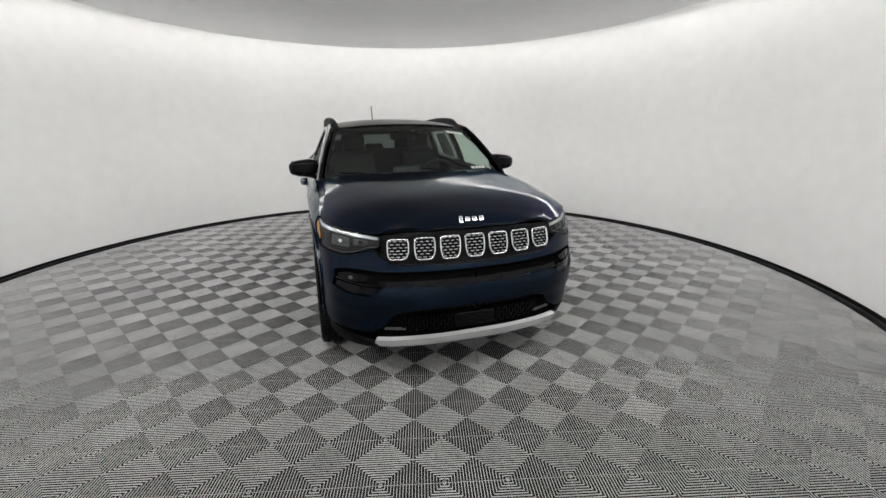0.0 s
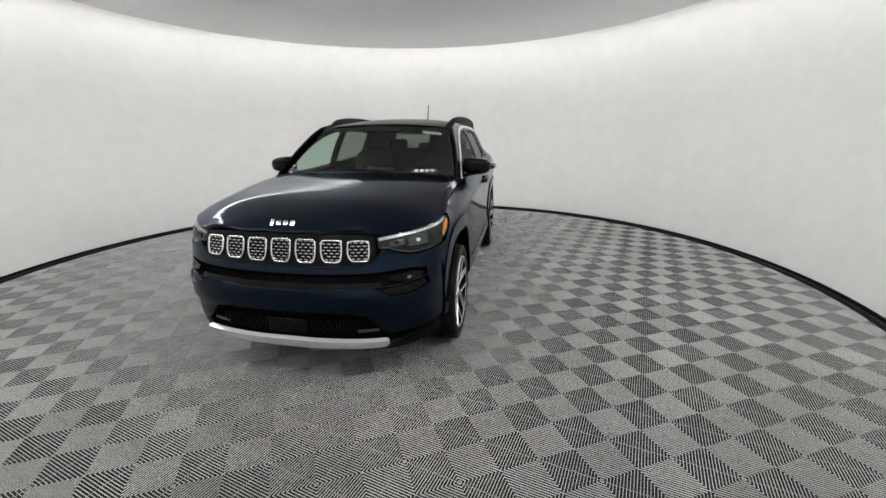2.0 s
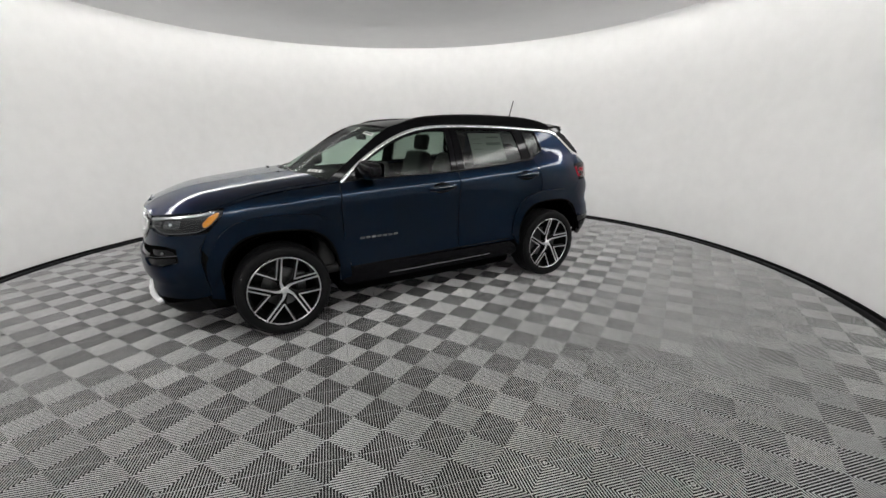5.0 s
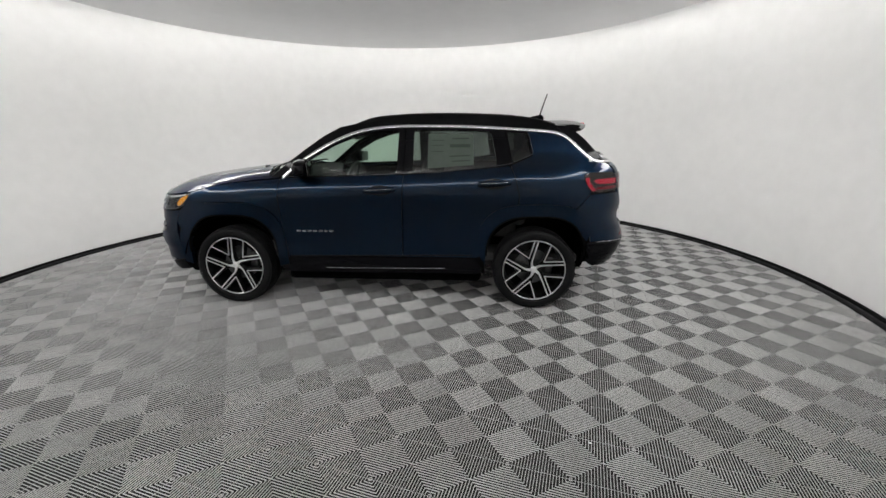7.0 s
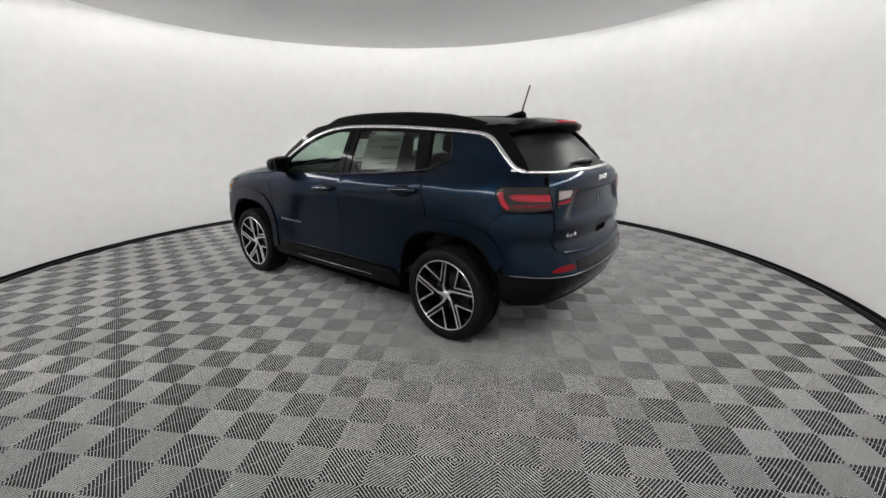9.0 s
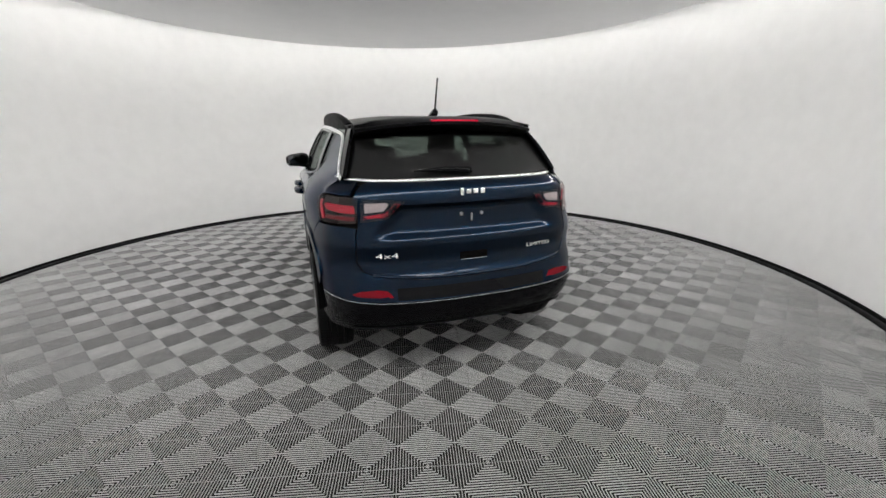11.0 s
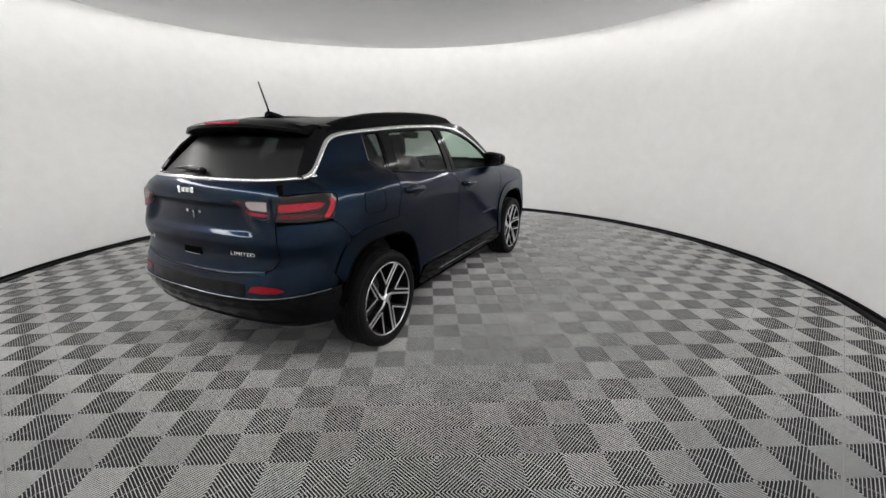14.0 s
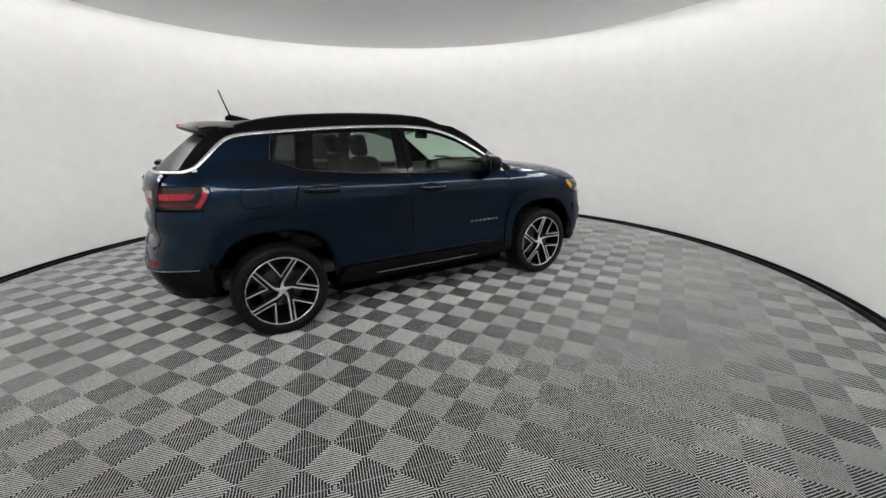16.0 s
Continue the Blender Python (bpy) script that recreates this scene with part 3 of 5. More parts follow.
for fl in (LEFT, RIGHT):
    panel("fender", FENDER, on_y(body), PAINT, car, step=0.05, flip=fl)
    panel("quarter_panel", QUARTER, flank, PAINT, car, step=0.05, flip=fl)
    for name, lip, opening in (("front_arch_moulding", LIP_F, OPEN_F), ("rear_arch_moulding", LIP_R, OPEN_R)):
        front_foot, rear_foot = (0.40, 0.605) if opening is OPEN_R else (0.36, 0.36)
        mid_y = (opening[0][0] + opening[-1][0]) / 2

        def above(p, gap=0.0):
            return p[1] > (front_foot if p[0] < mid_y else rear_foot) + gap

        out = [p for p in lip if above(p, 0.019)] + [(opening[-1][0], rear_foot)] + [p for p in opening[::-1] if above(p)] + [(opening[0][0], front_foot)]
        panel(name, out, on_y(body), PAINT, car, "blue painted wheel arch moulding", step=0.045, lip=0.05, off=0.012, flip=fl)
        edge = [p for p in opening if p[1] > 0.36]
        p, n = on(on_y(body), edge, 3, 0.009, fl)
        strip("arch_lip", p, n, 0.02, 0.006, SHADOW_PLASTIC, car)
    sill = [(-0.80, 0.445), (0.80, 0.445), (0.86, 0.40), (0.89, 0.345), (0.86, 0.305), (-0.84, 0.305), (-0.89, 0.345), (-0.86, 0.40)]
    panel("side_sill", fillet(sill, 0.03), on_y(body), GLOSS_BLACK, car, "glossy black lower side sill", step=0.05, off=0.004, lip=0.05, flip=fl)
    p, n = on(on_y(body), [(-0.48, 0.345), (0.0, 0.347), (0.56, 0.352)], 10, 0.004, fl)
    strip("sill_strip", p, n, 0.008, 0.004, BADGE, car, "satin silver strip on the sill")
    p, n = on(on_y(body), [(-0.79, 0.452), (0.0, 0.462), (0.79, 0.475)], 10, 0.0, fl)
    strip("door_moulding", p, n, 0.012, 0.006, GLOSS_BLACK, car)
    # name badge on the door, as plain bars
    for k in range(7):
        y0 = -0.715 + k * 0.048
        panel("badge_bar", fillet([(y0, 0.665), (y0 + 0.038, 0.668), (y0 + 0.038, 0.685), (y0, 0.685)], 0.006), on_y(body), BADGE, DOORS["f", fl], "small silver badge bar" if k == 0 else "", step=0.02, lip=0.004, off=0.004, flip=fl)

FUEL = fillet([(1.325, 1.125), (1.32, 1.01), (1.345, 0.985), (1.50, 0.99), (1.52, 1.02), (1.51, 1.125)], 0.03)
p, n = on(flank, FUEL + [FUEL[0]], 1, 0.002, True)
strip("fuel_flap_gap", p, n, 0.007, 0.0035, SHADOW_PLASTIC, car, "dark gap line round the fuel flap")

# -- front end --
LAMP_TOP = [(QF(0.54), 0.938), (QF(0.60), 0.946), (QF(0.72), 0.964), (QY(-1.78), 0.984), (QY(-1.66), 1.004), (QY(-1.60), 1.014), (QY(-1.4), 1.06), (QY(-1.2), 1.086), (QY(-1.0), 1.105), (QY(-0.83), 1.119)]
EDGE = np.array(sorted((body_plain(q, z)[1], body_plain(q, z)[0], z) for q, z in spline(LAMP_TOP, 5)))


def edge_x(y):
    return float(np.interp(y, EDGE[:, 0], EDGE[:, 1]))


def bonnet(x, y):
    """The bonnet and wing tops: the crowned middle running out to the lamps and the flank's upper edge."""
    xo, zo = edge_x(y), float(np.interp(y, EDGE[:, 0], EDGE[:, 2]))
    k = (abs(x) / xo) ** 3 * soft((y + 2.09) / 0.08)
    return (x, y + nose(y), hood_z(x, y) + (zo + 0.005 - hood_z(xo, y)) * k)


HOOD = [(0, -2.105), (0.25, -2.095), (0.42, -2.065), (0.53, -2.035)] + [(edge_x(y) - g, y) for y, g in ((-1.98, 0.0), (-1.93, 0.0), (-1.88, 0.0), (-1.82, 0.0), (-1.75, 0.0), (-1.68, 0.004), (-1.62, 0.016), (-1.5, 0.032), (-1.3, 0.036), (-1.05, 0.036), (-0.96, 0.045))] + \
       [(0.62, -1.00), (0.40, -1.085), (0.2, -1.125), (0, -1.135)]
panel("hood", HOOD + [(-x, y) for x, y in HOOD[-2:0:-1]], bonnet, PAINT, car, "blue bonnet with raised centre", step=0.04, lip=0.018)
for fl in (LEFT, RIGHT):
    wing = [(edge_x(y) - g, y) for y, g in ((-1.66, 0.0015), (-1.62, 0.011), (-1.5, 0.027), (-1.3, 0.031), (-1.05, 0.031), (-0.955, 0.040), (-0.86, 0.05))] + [(edge_x(y) + 0.001, y) for y in (-0.84, -0.95, -1.1, -1.3, -1.5, -1.6, -1.65)]
    panel("fender_top", wing, bonnet, PAINT, car, step=0.03, lip=0.008, flip=fl)
    # washer nozzle on the bonnet
    part("washer_nozzle", rounded_box((0.05, 0.025, 0.012), (0.30 * (-1 if fl else 1), -1.19, bonnet(0.3, -1.19)[2] + 0.004), 0.005), GLOSS_BLACK, car, "small black washer nozzle")

cowl = [(-1, -0.08), (-0.5, -0.09), (0, -0.09), (0.5, -0.09), (1, -0.08), (1, 0.05), (0.5, 0.035), (0, 0.03), (-0.5, 0.035), (-1, 0.05)]
panel("cowl", cowl, windshield, PLASTIC, car, "black plastic cowl below the windscreen", step=0.06, off=-0.008, lip=0.03)

BUMPER = [(QF(x), z) for x, z in ((0.0, 0.528), (0.36, 0.524), (0.47, 0.50), (0.545, 0.42), (0.60, 0.385))] + [(QY(-1.84), 0.385), (QY(-1.765), 0.40), (QY(-1.77), 0.60), (QY(-1.795), 0.735), (QY(-1.77), 0.80), (QY(-1.742), 0.846), (QY(-1.80), 0.838),
          (QF(0.715), 0.826), (QF(0.62), 0.852), (QF(0.595), 0.866), (QF(0.565), 0.862), (QF(0.51), 0.80), (QF(0.45), 0.778), (QF(0.2), 0.768), (0.0, 0.766)]
BUMPER = BUMPER + [(-q, z) for q, z in BUMPER[-2:0:-1]]
SLOT = [(QF(x), z) for x, z in ((0, 0.735), (0.30, 0.738), (0.52, 0.745), (0.66, 0.758), (0.72, 0.756))] + [(QF(0.775), 0.742), (QF(0.782), 0.700), (QF(0.797), 0.652), (QF(0.72), 0.622), (QF(0.61), 0.612), (QF(0.535), 0.662), (QF(0.45), 0.666), (QF(0.2), 0.655), (0, 0.652)]
SLOT = SLOT + [(-q, z) for q, z in SLOT[-2:0:-1]]
panel("front_bumper", BUMPER, body, PAINT, car, "blue front bumper with black slot", holes=[fillet(SLOT, 0.006)], step=0.04, lip=0.03)
for fl in (LEFT, RIGHT):
    fog = [(QF(0.60), 0.725), (QF(0.72), 0.735), (QF(0.765), 0.72), (QF(0.765), 0.69), (QF(0.72), 0.685), (QF(0.62), 0.695)]
    f = panel("fog_lamp", fillet(fog, 0.012), body, GLOSS_BLACK, car, "slim fog lamp in the black bumper slot", step=0.03, lip=0.01, off=-0.008, flip=fl)
    bulb = [(QF(0.70) + 0.016 * math.cos(a), 0.708 + 0.010 * math.sin(a)) for a in np.linspace(0, 2 * math.pi, 16, endpoint=False)]
    panel("fog_lens", bulb, body, LAMP_GREY, f, "", step=0.015, lip=0.003, off=-0.004, flip=fl)
    p, n = on(body, [(QF(0.52), 0.672), (QF(0.60), 0.674), (QF(0.70), 0.684), (QF(0.786), 0.700)], 6, -0.004, fl)
    strip("slot_line", p, n, 0.004, 0.006, TRIM_METAL, car, "thin bright edge across the bumper slot")
    wing = [(QF(0.57), 0.645), (QF(0.62), 0.620), (QF(0.72), 0.629), (QF(0.785), 0.655), (QF(0.775), 0.682), (QF(0.66), 0.666), (QF(0.58), 0.660)]
    panel("bumper_recess", fillet(wing, 0.01), body, GLOSS_BLACK, car, "", step=0.03, lip=0.01, off=-0.012, flip=fl)
panel("slot_insert", [(QF(x), z) for x, z in ((-0.56, 0.668), (-0.3, 0.658), (0, 0.655), (0.3, 0.658), (0.56, 0.668), (0.56, 0.695), (0.0, 0.688), (-0.56, 0.695))], body, GLOSS_BLACK, car, "", step=0.04, lip=0.01, off=-0.01)

LOWER = [(QF(x), z) for x, z in ((-0.60, 0.375), (-0.54, 0.425), (-0.46, 0.505), (-0.36, 0.53), (0, 0.533), (0.36, 0.53), (0.46, 0.505), (0.54, 0.425), (0.60, 0.375), (0.3, 0.362), (0, 0.36), (-0.3, 0.362))]
panel("lower_grille", LOWER, body, PLASTIC, car, "black honeycomb lower grille", step=0.06, lip=0.01, off=-0.035)


def honeycomb(x0, x1, z0, z1, pitch, off, bar, parent, surf=body, keep=None, flat=0.6):
    """Short bars along the edges of hexagons, one joined mesh."""
    verts, faces = [], []
    rowh = pitch * flat

    def bar_(a, b):
        pa, pb = np.array(surf(QF(a[0]), a[1])), np.array(surf(QF(b[0]), b[1]))
        out = np.array([0.0, -1.0, 0.0])
        t = pb - pa
        s = np.cross(t, out)
        s = s / max(np.linalg.norm(s), 1e-9) * bar
        k = len(verts)
        for p in (pa, pb):
            q = p + out * off
            verts.extend([q - s, q - s * 0.6 + out * 0.008, q + s * 0.6 + out * 0.008, q + s])
        faces.extend([(k, k + 1, k + 5, k + 4), (k + 1, k + 2, k + 6, k + 5), (k + 2, k + 3, k + 7, k + 6)])

    rows = int((z1 - z0) / rowh) + 1
    cols = int((x1 - x0) / pitch) + 1
    for r in range(rows):
        z = z0 + r * rowh
        for c in range(cols):
            x = x0 + c * pitch + (pitch / 2 if r % 2 else 0)
            segs = [((x, z), (x + pitch * 0.36, z)), ((x + pitch * 0.36, z), (x + pitch * 0.5, z + rowh)), ((x, z), (x - pitch * 0.14, z + rowh))]
            for a, b in segs:
                mx, mz = (a[0] + b[0]) / 2, (a[1] + b[1]) / 2
                if x0 <= mx <= x1 and z0 <= mz <= z1 and (keep is None or keep(mx, mz)):
                    bar_(a, b)
    return verts, faces


lg = car.children[-1]
v, f = honeycomb(-0.50, 0.50, 0.378, 0.522, 0.042, -0.026, 0.0045, lg, keep=lambda x, z: not (abs(x) < 0.13 and z < 0.47) and abs(x) < 0.44 + 0.0 * z)
tagged(mesh_object("honeycomb", v, f, GLOSS_BLACK, lg, "", sharp=30), kind="stuff")
part("radar_panel", rounded_box((0.25, 0.02, 0.09), (0, body(0, 0.42)[1] + 0.02, 0.418), 0.008), GLOSS_BLACK, car, "flat black sensor panel in the lower grille")
for fl in (LEFT, RIGHT):
    duct = [(QF(0.42), 0.385), (QF(0.55), 0.392), (QF(0.54), 0.408), (QF(0.42), 0.402)]
    panel("duct_trim", fillet(duct, 0.006), body, STEEL, car, "", step=0.03, lip=0.01, off=-0.018, flip=fl)
LIP = [(QF(x), z) for x, z in ((-0.605, 0.332), (-0.575, 0.305), (-0.3, 0.302), (0, 0.302), (0.3, 0.302), (0.575, 0.305), (0.605, 0.332), (0.59, 0.35), (0.3, 0.35), (0, 0.352), (-0.3, 0.35), (-0.59, 0.35))]
panel("bumper_lip", fillet(LIP, 0.012), body, LIP_SILVER, car, "bright satin silver skid strip on the front bumper", step=0.03, lip=0.03, off=0.022)
CHIN = [(QF(x), z) for x, z in ((-0.62, 0.30), (-0.3, 0.30), (0, 0.30), (0.3, 0.30), (0.62, 0.30))] + [(QY(-1.84), 0.38), (QY(-1.79), 0.39), (QY(-1.76), 0.30), (QF(0.70), 0.25), (QF(0.4), 0.225), (0, 0.22), (QF(-0.4), 0.225), (QF(-0.70), 0.25), (-QY(-1.76), 0.30), (-QY(-1.79), 0.39), (-QY(-1.84), 0.38)]
panel("front_chin", CHIN, body, PLASTIC, car, "black plastic chin under the bumper", step=0.05, lip=0.02, off=-0.004)

# grille: a dark surround with seven framed openings
GR = [(QF(x), z) for x, z in ((-0.525, 0.945), (-0.30, 0.955), (0, 0.958), (0.30, 0.955), (0.525, 0.945), (0.53, 0.86), (0.50, 0.805), (0.44, 0.787), (0.2, 0.776), (0, 0.774), (-0.2, 0.776), (-0.44, 0.787), (-0.50, 0.805), (-0.53, 0.86))]
grille = panel("grille", fillet(GR, 0.012), body, GLOSS_BLACK, car, "black grille with seven chrome framed slots", step=0.04, lip=0.02, off=-0.008)
p, n = on(body, [(QF(x), z) for x, z in ((-0.53, 0.85), (-0.50, 0.803), (-0.44, 0.784), (-0.2, 0.773), (0, 0.771), (0.2, 0.773), (0.44, 0.784), (0.50, 0.803), (0.53, 0.85))], 6, -0.004)
strip("grille_rim", p, n, 0.012, 0.008, GLOSS_BLACK, grille)
for k in range(7):
    xc = (k - 3) * 0.1465
    lean = 0.006 * (k - 3) / 3
    w, top, bot = 0.060, 0.928 - 0.006 * ((k - 3) / 3) ** 2, 0.797 + 0.010 * ((k - 3) / 3) ** 2
    o = [(xc - w, top), (xc + w, top), (xc + w, 0.845), (xc + w * 0.78 + lean, bot), (xc - w * 0.78 + lean, bot), (xc - w, 0.845)]
    i = [(xc - w * 0.885, top - 0.0075), (xc + w * 0.885, top - 0.0075), (xc + w * 0.885, 0.848), (xc + w * 0.69 + lean, bot + 0.008), (xc - w * 0.69 + lean, bot + 0.008), (xc - w * 0.885, 0.848)]
    m = [((p_[0] + q_[0]) / 2, (p_[1] + q_[1]) / 2) for p_, q_ in zip(fillet(o, 0.022), fillet(i, 0.018))]
    p, n = on(body, [(QF(x), z) for x, z in m + m[:1]], 1, 0.0)
    strip("slot_frame", p, n, 0.0105, 0.009, CHROME, grille, "rounded chrome slot frame", cap=False)
    ii = fillet(i, 0.016)
    v, f = [], []
    for row in range(7):
        z = bot + 0.016 + row * 0.0168
        for col in range(-3, 4):
            x = xc + (col + (0.5 if row % 2 else 0)) * 0.032
            ends = [t for t in np.linspace(x - 0.0095, x + 0.0095, 5) if inside(ii, t, z)]
            if len(ends) < 3:
                continue
            n0 = len(v)
            for t in (ends[0], ends[-1]):
                q = np.array(body(QF(t), z)) + (0, 0.004, 0)
                v += [q + (0, 0.010, -0.0022), q + (0, 0, -0.0014), q + (0, 0, 0.0014), q + (0, 0.010, 0.0022)]
            f += [(n0, n0 + 1, n0 + 5, n0 + 4), (n0 + 1, n0 + 2, n0 + 6, n0 + 5), (n0 + 2, n0 + 3, n0 + 7, n0 + 6)]
    tagged(mesh_object("slot_mesh", v, f, SATIN, grille, "rows of short silver dashes", sharp=30), kind="stuff")

# maker's badge on the bonnet and the tailgate as plain bars of four widths
for x, w, h in ((-0.066, 0.022, 0.046), (-0.030, 0.030, 0.031), (0.012, 0.030, 0.031), (0.054, 0.030, 0.034)):
    y = -2.06
    b = rounded_box((w, 0.012, h), (x + w / 2 - 0.012, y + nose(y) - 0.012, hood_z(x, y) + 0.002), 0.009, rot=(-38, 0, 0))
    part("badge_block", b, CHROME, car, "plain chrome badge block on the bonnet")
    b = rounded_box((w, 0.012, h), (-(x + w / 2 - 0.012), body(QMAX, 1.165)[1] + 0.006, 1.165), 0.009)
    part("badge_block", b, CHROME, car, "plain chrome badge block on the tailgate")

# headlamps
for fl in (LEFT, RIGHT):
    HL = [(QF(0.54), 0.938), (QF(0.60), 0.946), (QF(0.72), 0.964), (QY(-1.80), 0.982), (QY(-1.70), 0.998), (QY(-1.668), 0.994), (QY(-1.668), 0.955), (QY(-1.715), 0.895), (QY(-1.775), 0.858), (QY(-1.82), 0.846), (QF(0.72), 0.834),
          (QF(0.63), 0.858), (QF(0.60), 0.873), (QF(0.565), 0.872), (QF(0.545), 0.885)]
    lamp = panel("headlamp", fillet(HL, 0.008), body, LAMP_DARK, car, "slim headlamp with white light bar and amber corner", step=0.035, lip=0.02, off=-0.018, flip=fl)
    drl = [(QF(0.548), 0.932), (QF(0.60), 0.940), (QF(0.72), 0.957), (QY(-1.80), 0.975), (QY(-1.72), 0.988), (QY(-1.72), 0.977), (QY(-1.80), 0.962), (QF(0.72), 0.943), (QF(0.60), 0.926), (QF(0.548), 0.917)]
    panel("light_bar", drl, body, WHITE_LENS, lamp, "white running light bar", step=0.03, lip=0.006, off=-0.008, flip=fl)
    amb = [(QY(-1.738), 0.958), (QY(-1.70), 0.975), (QY(-1.682), 0.973), (QY(-1.688), 0.945), (QY(-1.725), 0.900), (QY(-1.765), 0.876), (QY(-1.78), 0.902)]
    panel("turn_lens", fillet(amb, 0.01), body, AMBER, lamp, "amber turn signal lens", step=0.025, lip=0.006, off=-0.006, flip=fl)
    for x0, x1, z0, z1 in ((0.60, 0.675, 0.885, 0.915), (0.695, 0.785, 0.875, 0.928)):
        box_ = fillet([(QF(x0), z0), (QF(x1), z0 + 0.004), (QF(x1), z1 + 0.008), (QF(x0), z1)], 0.01)
        m_ = panel("lamp_module", box_, body, LAMP_GREY, lamp, "grey metallic lamp module", step=0.02, lip=0.012, off=-0.010, flip=fl)
        c = (QF((x0 + x1) / 2), (z0 + z1) / 2 + 0.003)
        lens = [(c[0] + 0.014 * math.cos(a), c[1] + 0.010 * math.sin(a)) for a in np.linspace(0, 2 * math.pi, 16, endpoint=False)]
        panel("lamp_projector", lens, body, SMOKE_LENS if x0 < 0.65 else REFLECTOR, m_, "round projector lens", step=0.012, lip=0.004, off=-0.006, flip=fl)
    p, n = on(body, [(QF(0.56), 0.879), (QF(0.60), 0.880), (QF(0.63), 0.866), (QF(0.72), 0.843), (QY(-1.825), 0.853), (QY(-1.785), 0.861)], 5, -0.010, fl)
    strip("lamp_lower_trim", p, n, 0.005, 0.004, STEEL, lamp, "thin chrome line along the lamp's lower edge")
    panel("lamp_cover", fillet(HL, 0.008), body, LENS_GLASS, lamp, "clear plastic lamp cover", step=0.04, lip=0.004, off=-0.002, flip=fl)

# -- glasshouse --
WS = [(-0.975, 0.02), (-0.5, 0.015), (0, 0.012), (0.5, 0.015), (0.975, 0.02), (0.975, 0.5), (0.975, 0.93), (0.5, 0.955), (0, 0.965), (-0.5, 0.955), (-0.975, 0.93), (-0.975, 0.5)]
ws = panel("windshield", fillet(WS, 0.05), windshield, WINDSHIELD_GLASS, car, "clear laminated windscreen", step=0.09, lip=0.004)
FRAME_O = [(-1.01, -0.02), (0, -0.02), (1.01, -0.02), (1.01, 1.0), (0, 1.02), (-1.01, 1.0)]
panel("windshield_border", FRAME_O, windshield, FRIT, ws, "black border of the windscreen", holes=[fillet([(-0.955, 0.05), (0, 0.04), (0.955, 0.05), (0.945, 0.91), (0.35, 0.93), (0.12, 0.93), (0.10, 0.86), (-0.10, 0.86), (-0.12, 0.93), (-0.35, 0.93), (-0.945, 0.91)], 0.04)], step=0.09, lip=0.01, off=-0.006)


def paper_on(name, outline, fn, parent, label, bars, off, fl=False, sheet=PAPER, ink=INK):
    s = panel(name, outline, fn, sheet, parent, label, step=0.06, lip=0.001, off=off, flip=fl)
    for b in bars:
        panel("print_bar", b, fn, ink, s, "", step=0.05, lip=0.001, off=off + 0.0015, flip=fl)


paper_on("windshield_sticker", [(0.62, 0.80), (0.87, 0.775), (0.87, 0.825), (0.62, 0.855)], windshield, ws, "white strip sticker high on the windscreen", [[(0.66, 0.822), (0.83, 0.80), (0.83, 0.812), (0.66, 0.836)]], 0.003)
paper_on("windshield_label", [(0.56, 0.07), (0.80, 0.085), (0.79, 0.135), (0.555, 0.12)], windshield, ws, "printed label low on the windscreen",
         [[(0.58 + 0.05 * k, 0.08 + 0.003 * k), (0.615 + 0.05 * k, 0.082 + 0.003 * k), (0.612 + 0.05 * k, 0.118 + 0.003 * k), (0.577 + 0.05 * k, 0.116 + 0.003 * k)] for k in range(4)], 0.003, sheet=INK, ink=PAPER)

CHROME_LINE = [(-0.815, 1.112), (-0.79, 1.14), (-0.70, 1.215), (-0.60, 1.287), (-0.42, 1.392), (-0.23, 1.472), (-0.04, 1.514), (0.245, 1.532), (0.73, 1.524), (1.15, 1.50), (1.42, 1.478), (1.525, 1.452), (1.595, 1.405), (1.68, 1.325), (1.745, 1.268), (1.795, 1.245), (1.83, 1.238)]
WINDOW_F = [(-0.64, 1.128), (-0.2, 1.142), (0.165, 1.157), (0.175, 1.50), (0.0, 1.498), (-0.19, 1.458), (-0.37, 1.392), (-0.56, 1.285), (-0.66, 1.205)]
WINDOW_R = [(0.30, 1.165), (0.55, 1.178), (0.80, 1.20), (0.992, 1.224), (0.968, 1.35), (0.942, 1.486), (0.6, 1.502), (0.30, 1.506)]
WINDOW_Q = [(1.118, 1.233), (1.268, 1.298), (1.228, 1.474), (1.068, 1.486), (1.092, 1.36)]
DLO = [(-0.80, 1.118), (-0.3, 1.132), (0.22, 1.148), (0.6, 1.17), (0.9, 1.196), (1.05, 1.214), (1.10, 1.214), (1.288, 1.288), (1.24, 1.494), (0.73, 1.516), (0.245, 1.524), (-0.04, 1.506), (-0.22, 1.466), (-0.41, 1.388), (-0.59, 1.284), (-0.69, 1.212)]
TOP = [(-0.80, 1.12), (-0.79, 1.15), (-0.70, 1.224), (-0.60, 1.296), (-0.42, 1.40), (-0.23, 1.48), (-0.04, 1.52), (0.245, 1.538), (0.73, 1.530), (1.15, 1.506), (1.42, 1.484), (1.525, 1.458), (1.595, 1.411), (1.68, 1.331), (1.745, 1.274), (1.795, 1.25),
       (1.85, 1.25), (1.80, 1.32), (1.71, 1.42), (1.60, 1.51), (1.40, 1.54), (0.9, 1.57), (0.3, 1.58), (-0.1, 1.566), (-0.33, 1.531), (-0.47, 1.460), (-0.64, 1.342), (-0.785, 1.234), (-0.925, 1.128)]


def pillar(y, z):
    """The glasshouse side, drawn in towards the windscreen and the rear glass at its ends."""
    x = cab_x(y, z)
    return (x, y, z)


